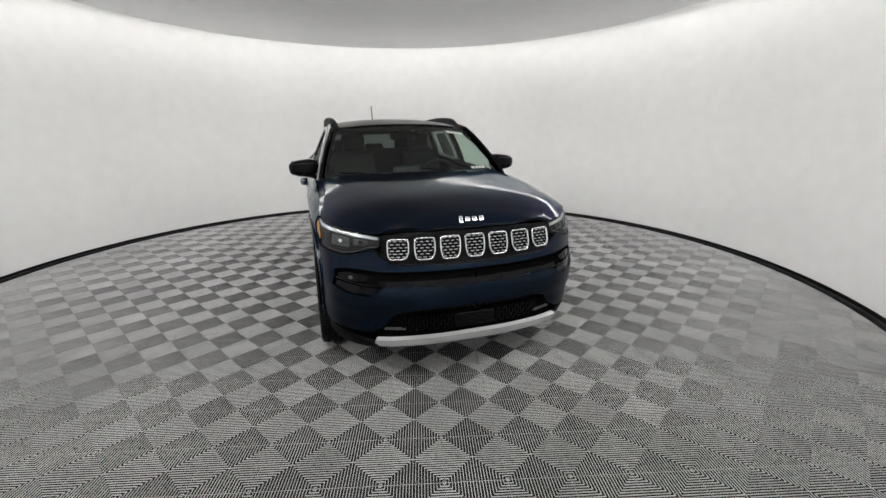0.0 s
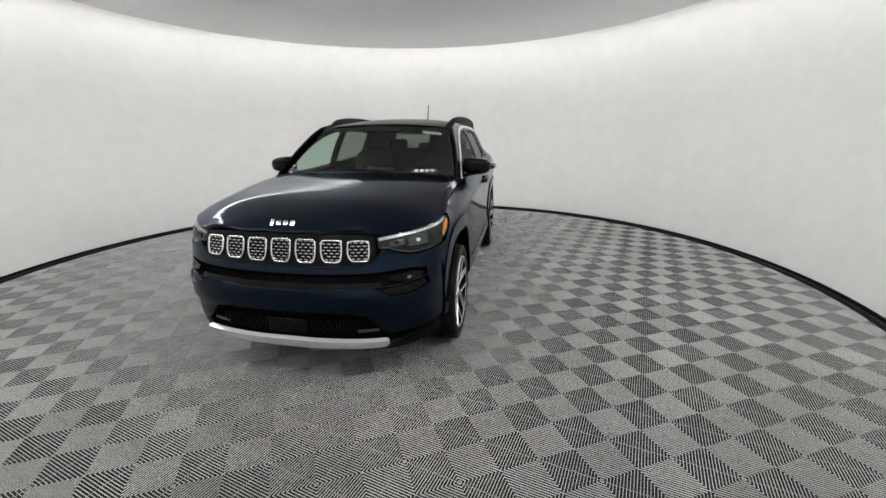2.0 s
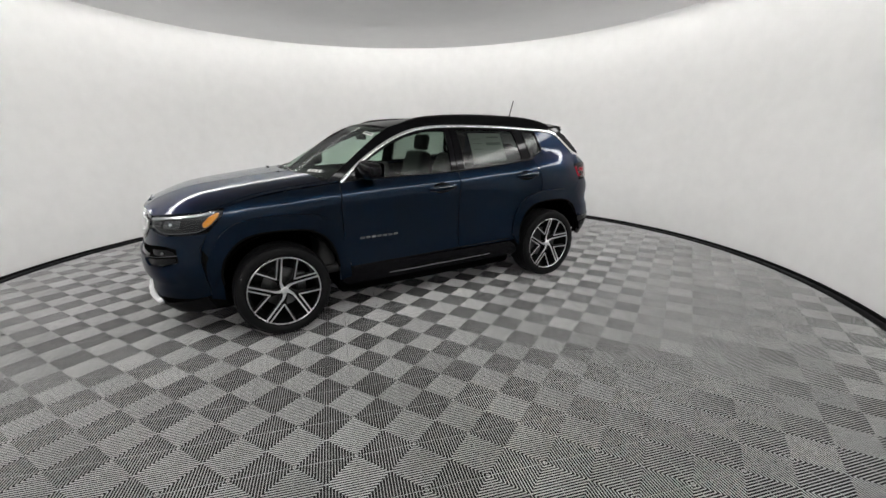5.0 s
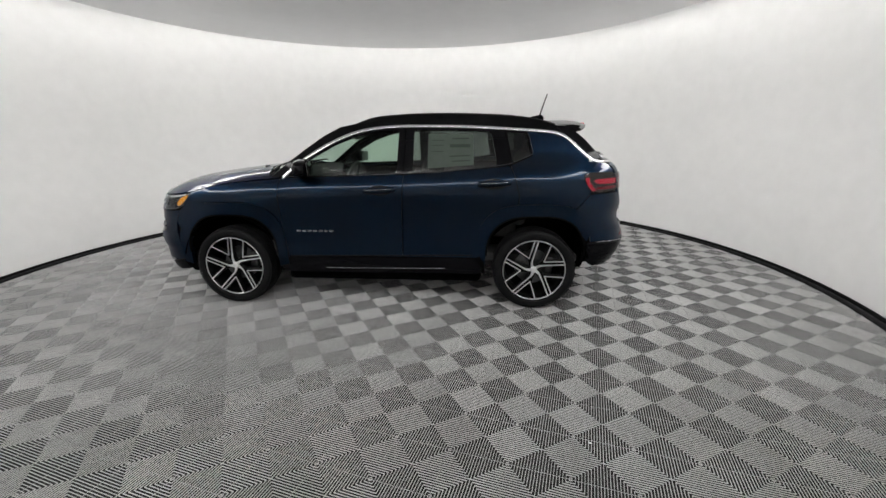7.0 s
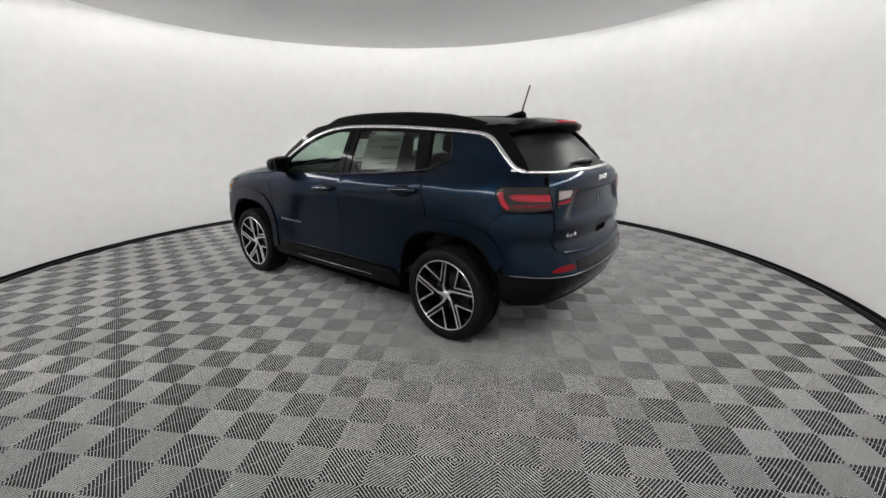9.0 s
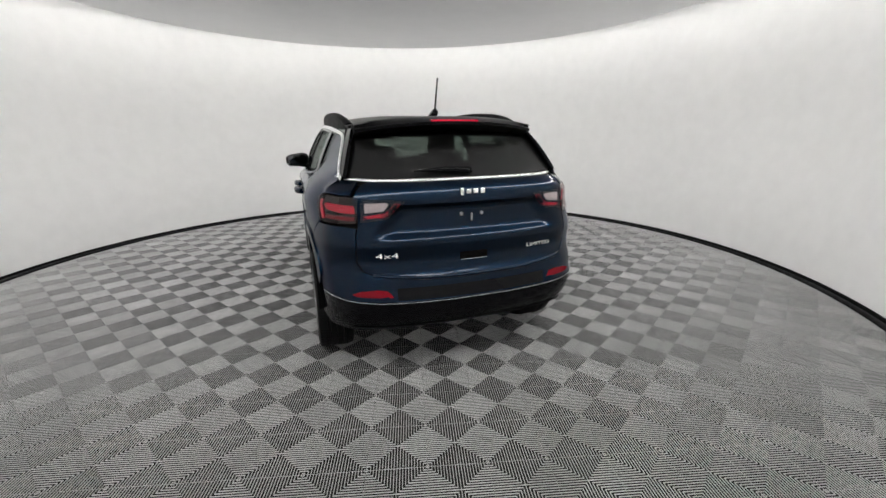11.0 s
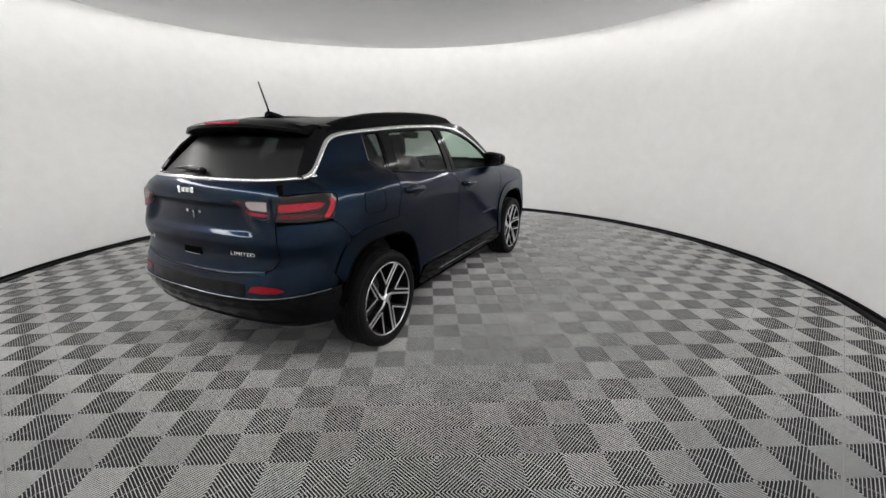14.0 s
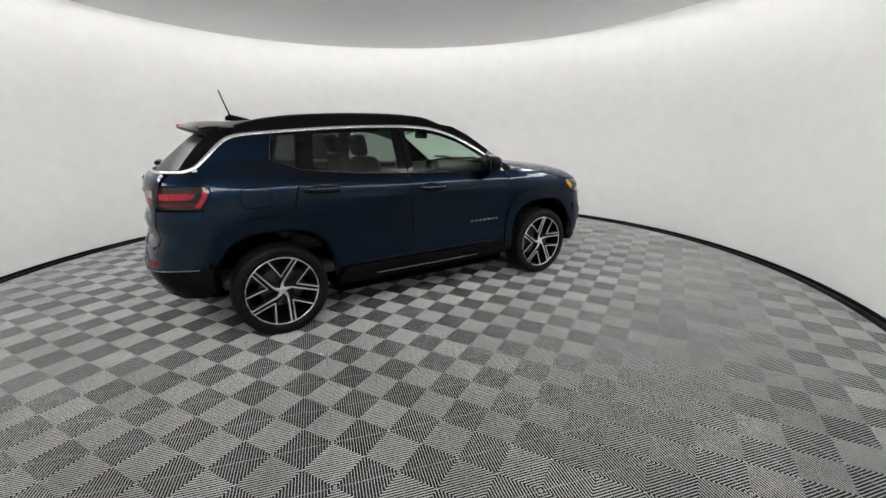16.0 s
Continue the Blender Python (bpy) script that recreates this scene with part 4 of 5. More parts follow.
for fl in (LEFT, RIGHT):
    panel("window_frame", DLO, cab, GLOSS_BLACK, car, "gloss black window frames and pillars", holes=[fillet(w, 0.025) for w in (WINDOW_F, WINDOW_R, WINDOW_Q)], step=0.06, lip=0.02, off=-0.002, flip=fl)
    panel("roof_side", TOP, pillar, GLOSS_BLACK, car, "gloss black roof side and pillars", step=0.06, lip=0.02, off=0.0, flip=fl)
    panel("door_glass", fillet(WINDOW_F, 0.02), cab, CLEAR_GLASS, DOORS["f", fl], "lightly tinted front door glass", step=0.08, lip=0.003, off=-0.008, flip=fl)
    g = panel("door_glass", fillet(WINDOW_R, 0.02), cab, PRIVACY_GLASS, DOORS["r", fl], "dark tinted rear door glass", step=0.08, lip=0.003, off=-0.008, flip=fl)
    panel("quarter_glass", fillet(WINDOW_Q, 0.02), cab, QUARTER_GLASS, car, "small dark tinted quarter glass", step=0.06, lip=0.003, off=-0.008, flip=fl)
    p, n = on(cab, CHROME_LINE, 6, 0.002, fl)
    strip("window_chrome", p, n, 0.030, 0.009, CHROME, car, "chrome strip sweeping over the windows")
    p, n = on(cab, [(-0.79, 1.124), (-0.3, 1.136), (0.22, 1.152), (0.6, 1.174), (0.9, 1.20), (1.06, 1.217)], 6, 0.002, fl)
    strip("belt_seal", p, n, 0.014, 0.007, GLOSS_BLACK, car, "black window belt seal")
    p, n = on(cab, [(-0.2, 1.139), (0.22, 1.155), (0.6, 1.177), (0.9, 1.203), (1.06, 1.22), (1.13, 1.238), (1.262, 1.296), (1.278, 1.312), (1.262, 1.40), (1.238, 1.478)], 6, 0.006, fl)
    strip("belt_trim", p, n, 0.004, 0.004, TRIM_METAL, car, "thin dull metal line along the window belt")
    for a, b in (((0.222, 1.15), (0.23, 1.52)), ((1.10, 1.21), (1.055, 1.50))):
        p, n = on(cab, [a, b], 8, -0.001, fl)
        strip("door_gap", p, n, 0.007, 0.003, SHADOW_PLASTIC, car)

STICKER = [(0.42, 1.20), (0.80, 1.225), (0.79, 1.47), (0.42, 1.475)]
paper_on("price_sticker", STICKER, cab, DOORS["r", LEFT], "large paper price sheet inside the tinted window",
         [[(0.62, 1.43), (0.76, 1.43), (0.76, 1.442), (0.62, 1.442)], [(0.60, 1.365), (0.77, 1.365), (0.77, 1.39), (0.60, 1.39)],
          [(0.60, 1.29), (0.77, 1.295), (0.77, 1.305), (0.60, 1.30)], [(0.45, 1.33), (0.55, 1.33), (0.55, 1.335), (0.45, 1.335)], [(0.45, 1.42), (0.55, 1.42), (0.55, 1.425), (0.45, 1.425)],
          [(0.45, 1.38), (0.55, 1.38), (0.55, 1.385), (0.45, 1.385)], [(0.62, 1.25), (0.77, 1.255), (0.77, 1.265), (0.62, 1.26)]], -0.014, ink=FADED)

ROOF = [(0, -0.385), (0.3, -0.375), (0.50, -0.34), (0.575, -0.29), (0.615, -0.1), (0.635, 0.3), (0.635, 0.9), (0.62, 1.3), (0.60, 1.56), (0.4, 1.60), (0, 1.61)]
panel("roof", ROOF + [(-x, y) for x, y in ROOF[-2:0:-1]], roof, ROOF_BLACK, car, "gloss black roof panel", step=0.07, lip=0.03)
for fl in (LEFT, RIGHT):
    s = -1 if fl else 1
    ys = [-0.34, -0.27, -0.2, -0.12, 0.0, 0.3, 0.7, 1.05, 1.22, 1.34, 1.42, 1.47]
    zs = [1.516, 1.541, 1.563, 1.590, 1.615, 1.634, 1.634, 1.618, 1.600, 1.58, 1.56, 1.545]
    xs = [0.57, 0.575, 0.582, 0.59, 0.60, 0.612, 0.612, 0.605, 0.60, 0.59, 0.582, 0.575]
    verts, faces = [], []
    for y, z, x in spline(list(zip(ys, zs, xs)), 3):
        zb = roof(x, y)[2] - 0.03
        verts += [(s * (x + dx), y, h) for dx, h in ((0.032, zb), (0.030, z - 0.014), (0.018, z - 0.003), (0.0, z), (-0.014, z - 0.006), (-0.02, z - 0.02), (-0.022, zb))]
    for k in range(len(verts) // 7 - 1):
        faces += [(k * 7 + j, k * 7 + j + 1, k * 7 + 8 + j, k * 7 + 7 + j) for j in range(6)]
    faces += [tuple(range(7)), tuple(range(len(verts) - 7, len(verts)))[::-1]]
    if fl:
        faces = [f[::-1] for f in faces]
    mesh_object("roof_rail", verts, faces, PLASTIC, car, "black raised roof rail", sharp=40)

# -- tail --
RG = [(-0.96, 0.03), (-0.5, 0.02), (0, 0.02), (0.5, 0.02), (0.96, 0.03), (0.97, 0.5), (0.96, 0.98), (0, 1.0), (-0.96, 0.98), (-0.97, 0.5)]
rg = panel("rear_window", fillet(RG, 0.05), rear_glass, REAR_GLASS, car, "dark tinted rear window", step=0.09, lip=0.004)
panel("rear_window_border", [(-1.0, 0.0), (0, 0.0), (1.0, 0.0), (1.03, 1.02), (0, 1.05), (-1.03, 1.02)], rear_glass, FRIT, rg, "black border of the rear window", holes=[fillet([(-0.92, 0.09), (0, 0.07), (0.92, 0.09), (0.93, 0.84), (0, 0.84), (-0.93, 0.84)], 0.06)], step=0.09, lip=0.012, off=-0.006)
spoiler_bm = bmesh.new()
cols = 25
rows = []
for k in range(cols):
    u = -1 + 2 * k / (cols - 1)
    x = 0.58 * u
    ye = 1.818 - 0.13 * abs(u) ** 2.4
    zr = roof(min(abs(x), 0.6), 1.56)[2] + 0.004
    zt_ = 1.550 - 0.045 * abs(u) ** 2.2
    prof = [(1.50, zr), (1.62, zr + 0.002), (1.73 - 0.05 * u * u, (zr + zt_) / 2 + 0.006), (ye - 0.02, zt_ + 0.002), (ye, zt_ - 0.006), (ye - 0.004, zt_ - 0.022), (ye - 0.05, zt_ - 0.032), (ye - 0.11, zt_ - 0.060), (1.58, 1.485)]
    rows.append([spoiler_bm.verts.new((x, y, z)) for y, z in prof])
for a, b in zip(rows, rows[1:]):
    for i in range(len(a) - 1):
        spoiler_bm.faces.new((a[i], b[i], b[i + 1], a[i + 1]))
for r in (rows[0], rows[-1]):
    spoiler_bm.faces.new(r)
spoiler = part("spoiler", spoiler_bm, ROOF_BLACK, car, "gloss black roof spoiler")
part("brake_light", rounded_box((0.30, 0.045, 0.014), (0.0, 1.793, 1.5485), 0.005, rot=(-4, 0, 0)), RED_LENS, spoiler, "slim red high brake light")

GATE = [(0, 1.222), (0.4, 1.222), (0.66, 1.226), (0.695, 1.21), (0.70, 1.13), (0.665, 1.02), (0.655, 0.90), (0.655, 0.80), (0.62, 0.745), (0.55, 0.722), (0.3, 0.70), (0, 0.696)]
GATE = [(QR(x), z) for x, z in GATE] + [(QR(-x), z) for x, z in GATE[-2:0:-1]]
gate = panel("tailgate", fillet(GATE, 0.012), body, PAINT, car, "blue tailgate", step=0.015, lip=0.018)
RC = [(QY(1.80), 1.243), (QY(1.85), 1.238), (QY(1.91), 1.233), (QR(0.74), 1.231), (QR(0.6), 1.229), (QR(0.3), 1.229)]
p, n = on(body, RC + [(QMAX, 1.229)] + [(2 * QMAX - q, z) for q, z in RC[::-1]], 8, 0.004)
strip("rear_chrome", p, n, 0.024, 0.010, CHROME, car, "chrome strip under the rear window")
p, n = on(body, [(QR(x), z) for x, z in ((0.58, 0.725), (0.3, 0.704), (0, 0.700), (-0.3, 0.704), (-0.58, 0.725))], 8, 0.002)
strip("gate_edge", p, n, 0.02, 0.01, PAINT, gate)
RB = [(QY(1.755), 0.985), (QY(1.83), 0.985), (QR(0.72), 0.99), (QR(0.672), 0.985), (QR(0.662), 0.90), (QR(0.662), 0.80), (QR(0.63), 0.742), (QR(0.55), 0.716), (QR(0.3), 0.693), (QMAX, 0.689)]
RBL = [(QMAX, 0.580), (QR(0.45), 0.582), (QR(0.70), 0.592), (QY(1.90), 0.600), (QY(1.775), 0.596), (QY(1.77), 0.66), (QY(1.755), 0.74), (QY(1.69), 0.80), (QY(1.625), 0.858)]


def mirror_q(pts):
    return [(2 * QMAX - q, z) for q, z in pts]


panel("rear_bumper", RB + mirror_q(RB[:-1])[::-1] + mirror_q(RBL[1:])[::-1] + RBL[0:0] + [RBL[0]] + RBL[1:], body, PAINT, car, "blue rear bumper", step=0.045, lip=0.02)
RL = [(QY(1.742), 0.594), (QY(1.81), 0.592), (QY(1.90), 0.593), (QR(0.70), 0.586), (QR(0.45), 0.576), (QMAX, 0.574)]
RLB = [(QMAX, 0.40), (QR(0.4), 0.395), (QR(0.7), 0.37), (QY(1.86), 0.375), (QY(1.80), 0.40), (QY(1.748), 0.435)]
panel("rear_valance", RL + mirror_q(RL[:-1])[::-1] + mirror_q(RLB[1:])[::-1] + RLB, body, GLOSS_BLACK, car, "black lower rear valance", step=0.05, lip=0.03)
# A thin metal strip draws the highlight along the valance's upper edge.
EDGE_LINE = [(QY(1.82), 0.591), (QY(1.90), 0.593), (QR(0.70), 0.586), (QR(0.45), 0.576)]
p, n = on(body, EDGE_LINE + [(QMAX, 0.574)] + mirror_q(EDGE_LINE)[::-1], 8, 0.002)
strip("valance_edge", p, n, 0.007, 0.009, BADGE, car)
panel("bumper_insert", [(QR(x), z) for x, z in ((0.46, 0.588), (0, 0.584), (-0.46, 0.588), (-0.46, 0.655), (0, 0.652), (0.46, 0.655))], body, GLOSS_BLACK, car, "black insert in the rear bumper", step=0.04, lip=0.006, off=0.003)
p, n = on(body, [(QR(x), 0.402) for x in (0.7, 0.4, 0, -0.4, -0.7)], 8, 0.004)
strip("valance_foot", p, n, 0.014, 0.006, PLASTIC, car)
for fl in (LEFT, RIGHT):
    refl = [(QR(0.48), 0.606), (QR(0.66), 0.613), (QR(0.695), 0.624), (QR(0.65), 0.645), (QR(0.56), 0.652), (QR(0.51), 0.645)]
    panel("reflector", fillet(refl, 0.006), body, DARK_RED, car, "red bumper reflector", step=0.03, lip=0.004, off=0.005, flip=fl)
    OUT = [(QR(0.665), 1.145), (QR(0.78), 1.150), (QY(1.82), 1.152), (QY(1.73), 1.144), (QY(1.695), 1.132), (QY(1.702), 1.10), (QY(1.735), 1.045), (QY(1.77), 1.002), (QY(1.84), 0.998), (QR(0.76), 1.002), (QR(0.672), 1.012)]
    tl = panel("tail_lamp", fillet(OUT, 0.012), body, SMOKE_LENS, car, "smoked tail lamp with red light guides", step=0.03, lip=0.015, off=-0.012, flip=fl)
    panel("lamp_cover", fillet(OUT, 0.012), body, LAMP_COVER, tl, "glossy smoked cover", step=0.03, lip=0.012, off=0.008, flip=fl)
    bar = [(QR(0.69), 1.105), (QR(0.78), 1.106), (QY(1.84), 1.106), (QY(1.80), 1.09), (QY(1.84), 1.068), (QR(0.78), 1.062), (QR(0.69), 1.062)]
    panel("red_guide", fillet(bar, 0.006), body, RED_LENS, tl, "bright red light guide", step=0.02, lip=0.006, off=-0.004, flip=fl)
    wedge = [(QY(1.755), 1.118), (QY(1.717), 1.118), (QY(1.712), 1.105), (QY(1.745), 1.045), (QY(1.785), 1.012), (QY(1.82), 1.016), (QY(1.785), 1.05), (QY(1.752), 1.09)]
    panel("red_wedge", fillet(wedge, 0.006), body, RED_LENS, tl, "", step=0.02, lip=0.006, off=-0.003, flip=fl)
    low = [(QR(0.69), 1.045), (QR(0.78), 1.045), (QY(1.84), 1.040), (QY(1.82), 1.022), (QR(0.78), 1.022), (QR(0.69), 1.026)]
    panel("red_lower", fillet(low, 0.004), body, DARK_RED, tl, "", step=0.02, lip=0.006, off=-0.005, flip=fl)
    INN = [(QR(0.655), 1.142), (QR(0.60), 1.138), (QR(0.47), 1.136), (QR(0.41), 1.128), (QR(0.42), 1.105), (QR(0.475), 1.055), (QR(0.52), 1.035), (QR(0.655), 1.014)]
    ti = panel("tail_lamp_inner", fillet(INN, 0.012), body, SMOKE_LENS, gate, "inner tail lamp with white reversing lens", step=0.03, lip=0.012, off=-0.008, flip=fl)
    panel("lamp_cover", fillet(INN, 0.012), body, LAMP_COVER, ti, "glossy smoked cover", step=0.03, lip=0.01, off=0.009, flip=fl)
    wht = [(QR(0.635), 1.120), (QR(0.52), 1.122), (QR(0.505), 1.112), (QR(0.535), 1.078), (QR(0.635), 1.068)]
    panel("reversing_lens", fillet(wht, 0.006), body, REVERSE, ti, "white reversing lens", step=0.02, lip=0.006, off=0.002, flip=fl)
    red = [(QR(0.47), 1.118), (QR(0.44), 1.112), (QR(0.485), 1.062), (QR(0.53), 1.045), (QR(0.64), 1.034), (QR(0.64), 1.056), (QR(0.525), 1.066), (QR(0.492), 1.095)]
    panel("red_hook", red, body, RED_LENS, ti, "", step=0.02, lip=0.006, off=0.0, flip=fl)

for x, z, w, h in ((0.062, 1.035, 0.022, 0.022), (-0.062, 1.035, 0.022, 0.022), (0, 1.015, 0.014, 0.05)):
    part("plate_clip", rounded_box((w, 0.008, h), (x, body(QR(x), z)[1] + 0.003, z), 0.003), BADGE, gate, "small number plate fixing")
part("gate_handle", rounded_box((0.17, 0.012, 0.046), (0, body(QMAX, 0.80)[1] + 0.002, 0.802), 0.006), SHADOW_PLASTIC, gate, "dark tailgate handle recess")
p = [(x, body(QR(x), 0.785)[1] + 0.01, 0.782) for x in np.linspace(-0.075, 0.075, 7)]
tube("handle_edge", p, 0.003, BADGE, gate)


def lettering(text, x, z, size, parent, label, wide):
    """Raised letters on the tailgate, from the built-in font."""
    cu = bpy.data.curves.new("letters", "FONT")
    cu.body, cu.size, cu.extrude, cu.align_x = text, size, 0.003, "CENTER"
    tmp = bpy.data.objects.new("letters", cu)
    me = bpy.data.meshes.new_from_object(tmp)
    bpy.data.objects.remove(tmp)
    ob = new("lettering", me)
    me.materials.append(CHROME)
    ob.parent = parent
    slope = math.degrees(math.atan2(body(QR(x), z + 0.02)[1] - body(QR(x), z - 0.02)[1], 0.04))
    turn = math.degrees(math.atan2(body(QR(x + 0.05), z)[1] - body(QR(x - 0.05), z)[1], 0.1))
    ob.matrix_basis = pose(x, body(QR(x), z)[1] + 0.006, z - size * 0.35, 90 - slope, 0, 180 + turn) @ Matrix.Diagonal((wide, 1, 1, 1))
    return tagged(ob, label)


lettering("4x4", 0.50, 0.835, 0.040, gate, "silver raised letters 4x4", 2.1)
lettering("LIMITED", -0.435, 0.822, 0.030, gate, "silver raised letters LIMITED", 1.65)

# rear wiper, antenna, front wipers
def along_glass(fn, uv, off):
    p, n = on(fn, uv, 6, off)
    return p


tube("rear_wiper", along_glass(rear_glass, [(0.44, 0.105), (0.2, 0.135), (0.0, 0.115), (-0.05, 0.075)], 0.02), [0.005] * 2 + [0.009, 0.012, 0.014, 0.016, 0.018] + [0.020] * 6 + [0.022] * 3 + [0.020, 0.014, 0.008], GLOSS_BLACK, car, "black rear wiper arm and blade", flat=0.8)
ant = tube("antenna", [(0.0, 1.43, 1.605), (0.0, 1.43, 1.63), (0.0, 1.437, 1.66), (0.0, 1.488, 1.82)], [0.010, 0.0075, 0.006, 0.005], GLOSS_BLACK, car, "thin black roof antenna")
tube("antenna_base", spline([(0, 1.28, 1.590), (0, 1.34, 1.594), (0, 1.40, 1.604), (0, 1.435, 1.610), (0, 1.465, 1.594)], 3), [0.006, 0.010, 0.013, 0.016, 0.018, 0.019, 0.020, 0.020, 0.020, 0.019, 0.017, 0.013, 0.006], GLOSS_BLACK, ant, flat=1.3)
for (u0, v0), (u1, v1) in (((-0.18, -0.02), (-0.80, 0.075)), ((0.62, -0.02), (0.0, 0.075))):
    tube("wiper", along_glass(windshield, [(u0, v0), ((u0 + u1) / 2, (v0 + v1) / 2 + 0.006), (u1, v1)], 0.018), [0.009] * 6 + [0.007] * 7, GLOSS_BLACK, car, "black windscreen wiper", flat=1.0)

# -- mirrors --
for fl in (LEFT, RIGHT):
    s = -1 if fl else 1
    bm = bmesh.new()
    bmesh.ops.create_uvsphere(bm, u_segments=28, v_segments=18, radius=1)
    for v in bm.verts:
        c = [math.copysign(abs(k) ** 0.62, k) for k in v.co]
        lean = 1 - 0.18 * (c[0] + 1) / 2
        v.co = (0.118 * c[0], (0.085 if c[1] < 0 else 0.06) * c[1] * lean, 0.073 * c[2] * lean)
    bmesh.ops.transform(bm, matrix=pose(0.897, -0.60, 1.208, 0, 4, 8), verts=bm.verts)
    if fl:
        bmesh.ops.scale(bm, vec=(-1, 1, 1), verts=bm.verts)
    m_ = part("door_mirror", bm, GLOSS_BLACK, car, "gloss black door mirror housing")
    part("mirror_glass", rounded_box((0.19, 0.006, 0.112), (0.897 * s, -0.539, 1.208), 0.003, rot=(0, 4 * s, 8 * s)), MIRROR, m_, "mirror glass")
    tube("mirror_stalk", [(0.80 * s, -0.66, 1.128), (0.84 * s, -0.655, 1.140), (0.88 * s, -0.63, 1.148), (0.95 * s, -0.61, 1.150)], [0.028, 0.026, 0.026, 0.02], GLOSS_BLACK, m_, "", flat=0.6)
    panel("mirror_sail", fillet([(-0.775, 1.13), (-0.66, 1.134), (-0.675, 1.205)], 0.01), cab, GLOSS_BLACK, car, "", step=0.04, lip=0.004, off=0.001, flip=fl)

# -- wheels --


def wheel_parts(parent):
    """One wheel about its own hub, its face towards +x."""
    r = TYRE_R
    tyre = [(0.262, -0.10), (0.275, -0.112), (0.31, -0.118), (0.333, -0.108), (r - 0.003, -0.085), (r, -0.05), (r, -0.047), (r - 0.008, -0.045), (r - 0.008, -0.039), (r, -0.037), (r + 0.0005, -0.004),
            (r - 0.008, -0.003), (r - 0.008, 0.003), (r + 0.0005, 0.004), (r, 0.037), (r - 0.008, 0.039), (r - 0.008, 0.045), (r, 0.047), (r, 0.05), (r - 0.003, 0.085), (0.336, 0.103), (0.329, 0.108), (0.326, 0.1105), (0.318, 0.1145), (0.312, 0.1155),
            (0.30, 0.1165), (0.285, 0.1145), (0.278, 0.1115), (0.275, 0.108), (0.268, 0.104), (0.262, 0.10)]
    t = part("tyre", revolve(tyre, 72), RUBBER, parent, "black road tyre")
    blocks = bmesh.new()
    for k in range(90):
        for side in (-1, 1):
            a = 2 * math.pi * (k + 0.25 * side) / 90
            b = bmesh.ops.create_cube(blocks, size=1)["verts"]
            bmesh.ops.transform(blocks, matrix=Matrix.Rotation(a, 4, "X") @ pose(side * 0.082, 0, r - 0.008, 0, 12 * side, 0) @ Matrix.Diagonal((0.05, 0.016, 0.014, 1)), verts=b)
    tagged(part("tread", blocks, RUBBER, t, "", smooth=False), kind="stuff")
    rim = part("rim", merge(revolve([(0.262, 0.094), (0.266, 0.104), (0.264, 0.109), (0.256, 0.108), (0.248, 0.098), (0.243, 0.06), (0.235, -0.08), (0.262, -0.10)], 72),
                            revolve([(0.0, -0.02), (0.09, -0.02), (0.235, -0.06)], 48)), RIM_BLACK, parent, "black alloy wheel")
    part("rim_edge", revolve([(0.2645, 0.1095), (0.2615, 0.1125), (0.2575, 0.1120), (0.2545, 0.1085)], 96), RIM_EDGE, rim, "grey machined rim edge")
    part("brake_disc", merge(revolve([(0.0, 0.0), (0.085, 0.0), (0.085, -0.01), (0.152, -0.01), (0.152, -0.03), (0.0, -0.03)], 48),
                             rounded_box((0.06, 0.07, 0.14), (-0.01, 0.135, 0.03), 0.015)), STEEL, parent, "grey brake disc and caliper")

    def bar(pts, widths, depth0, depth1, mat, name):
        """A spoke limb: a flat face that follows pts in the wheel's plane."""
        verts, faces = [], []
        for i, (y, z) in enumerate(pts):
            q = np.array((y, z))
            tn = np.array(pts[min(i + 1, len(pts) - 1)]) - np.array(pts[max(i - 1, 0)])
            nn = np.array((-tn[1], tn[0])) / np.linalg.norm(tn)
            rr = np.hypot(y, z)
            face = 0.083 + 0.028 * min(1, rr / 0.26) ** 1.4
            w = widths[i] / 2
            for k, x in ((-1, face - depth1), (-1, face - depth0), (-0.8, face - depth0 + 0.003), (0.8, face - depth0 + 0.003), (1, face - depth0), (1, face - depth1)):
                verts.append((x, *(q + nn * w * k)))
        for i in range(len(pts) - 1):
            faces += [(i * 6 + j, i * 6 + j + 1, i * 6 + 7 + j, i * 6 + 6 + j) for j in range(5)]
        faces += [tuple(range(6)), tuple(range(len(verts) - 6, len(verts)))]
        bm = bmesh.new()
        vs = [bm.verts.new(v) for v in verts]
        for f in faces:
            bm.faces.new([vs[i] for i in f])
        return bm

    for k in range(5):
        black, bright = [], []
        a0 = 2 * math.pi * k / 5 + math.pi / 2

        def along(*pts):
            c, w = math.cos(a0), math.sin(a0)
            return [(x * c - y * w, x * w + y * c) for x, y in pts]

        # a wide arm from the hub with a groove down its middle, and a thin branch that makes a V with it
        black.append(bar(along((0.012, 0.008), (0.05, 0.025), (0.09, 0.035), (0.14, 0.031), (0.20, 0.023), (0.262, 0.015)),
                         [0.040, 0.046, 0.050, 0.046, 0.045, 0.048], 0.006, 0.05, RIM_BLACK, "spoke"))
        black.append(bar(along((0.08, 0.045), (0.097, 0.056), (0.130, 0.110), (0.177, 0.191)), [0.03, 0.03, 0.024, 0.026], 0.006, 0.05, RIM_BLACK, "spoke"))
        bright.append(bar(along((0.010, 0.006), (0.035, 0.018), (0.062, 0.024), (0.11, 0.0187), (0.18, 0.010), (0.2605, 0.0)),
                          [0.030, 0.026, 0.017, 0.0135, 0.0125, 0.013], 0.002, 0.009, MACHINED, "spoke"))
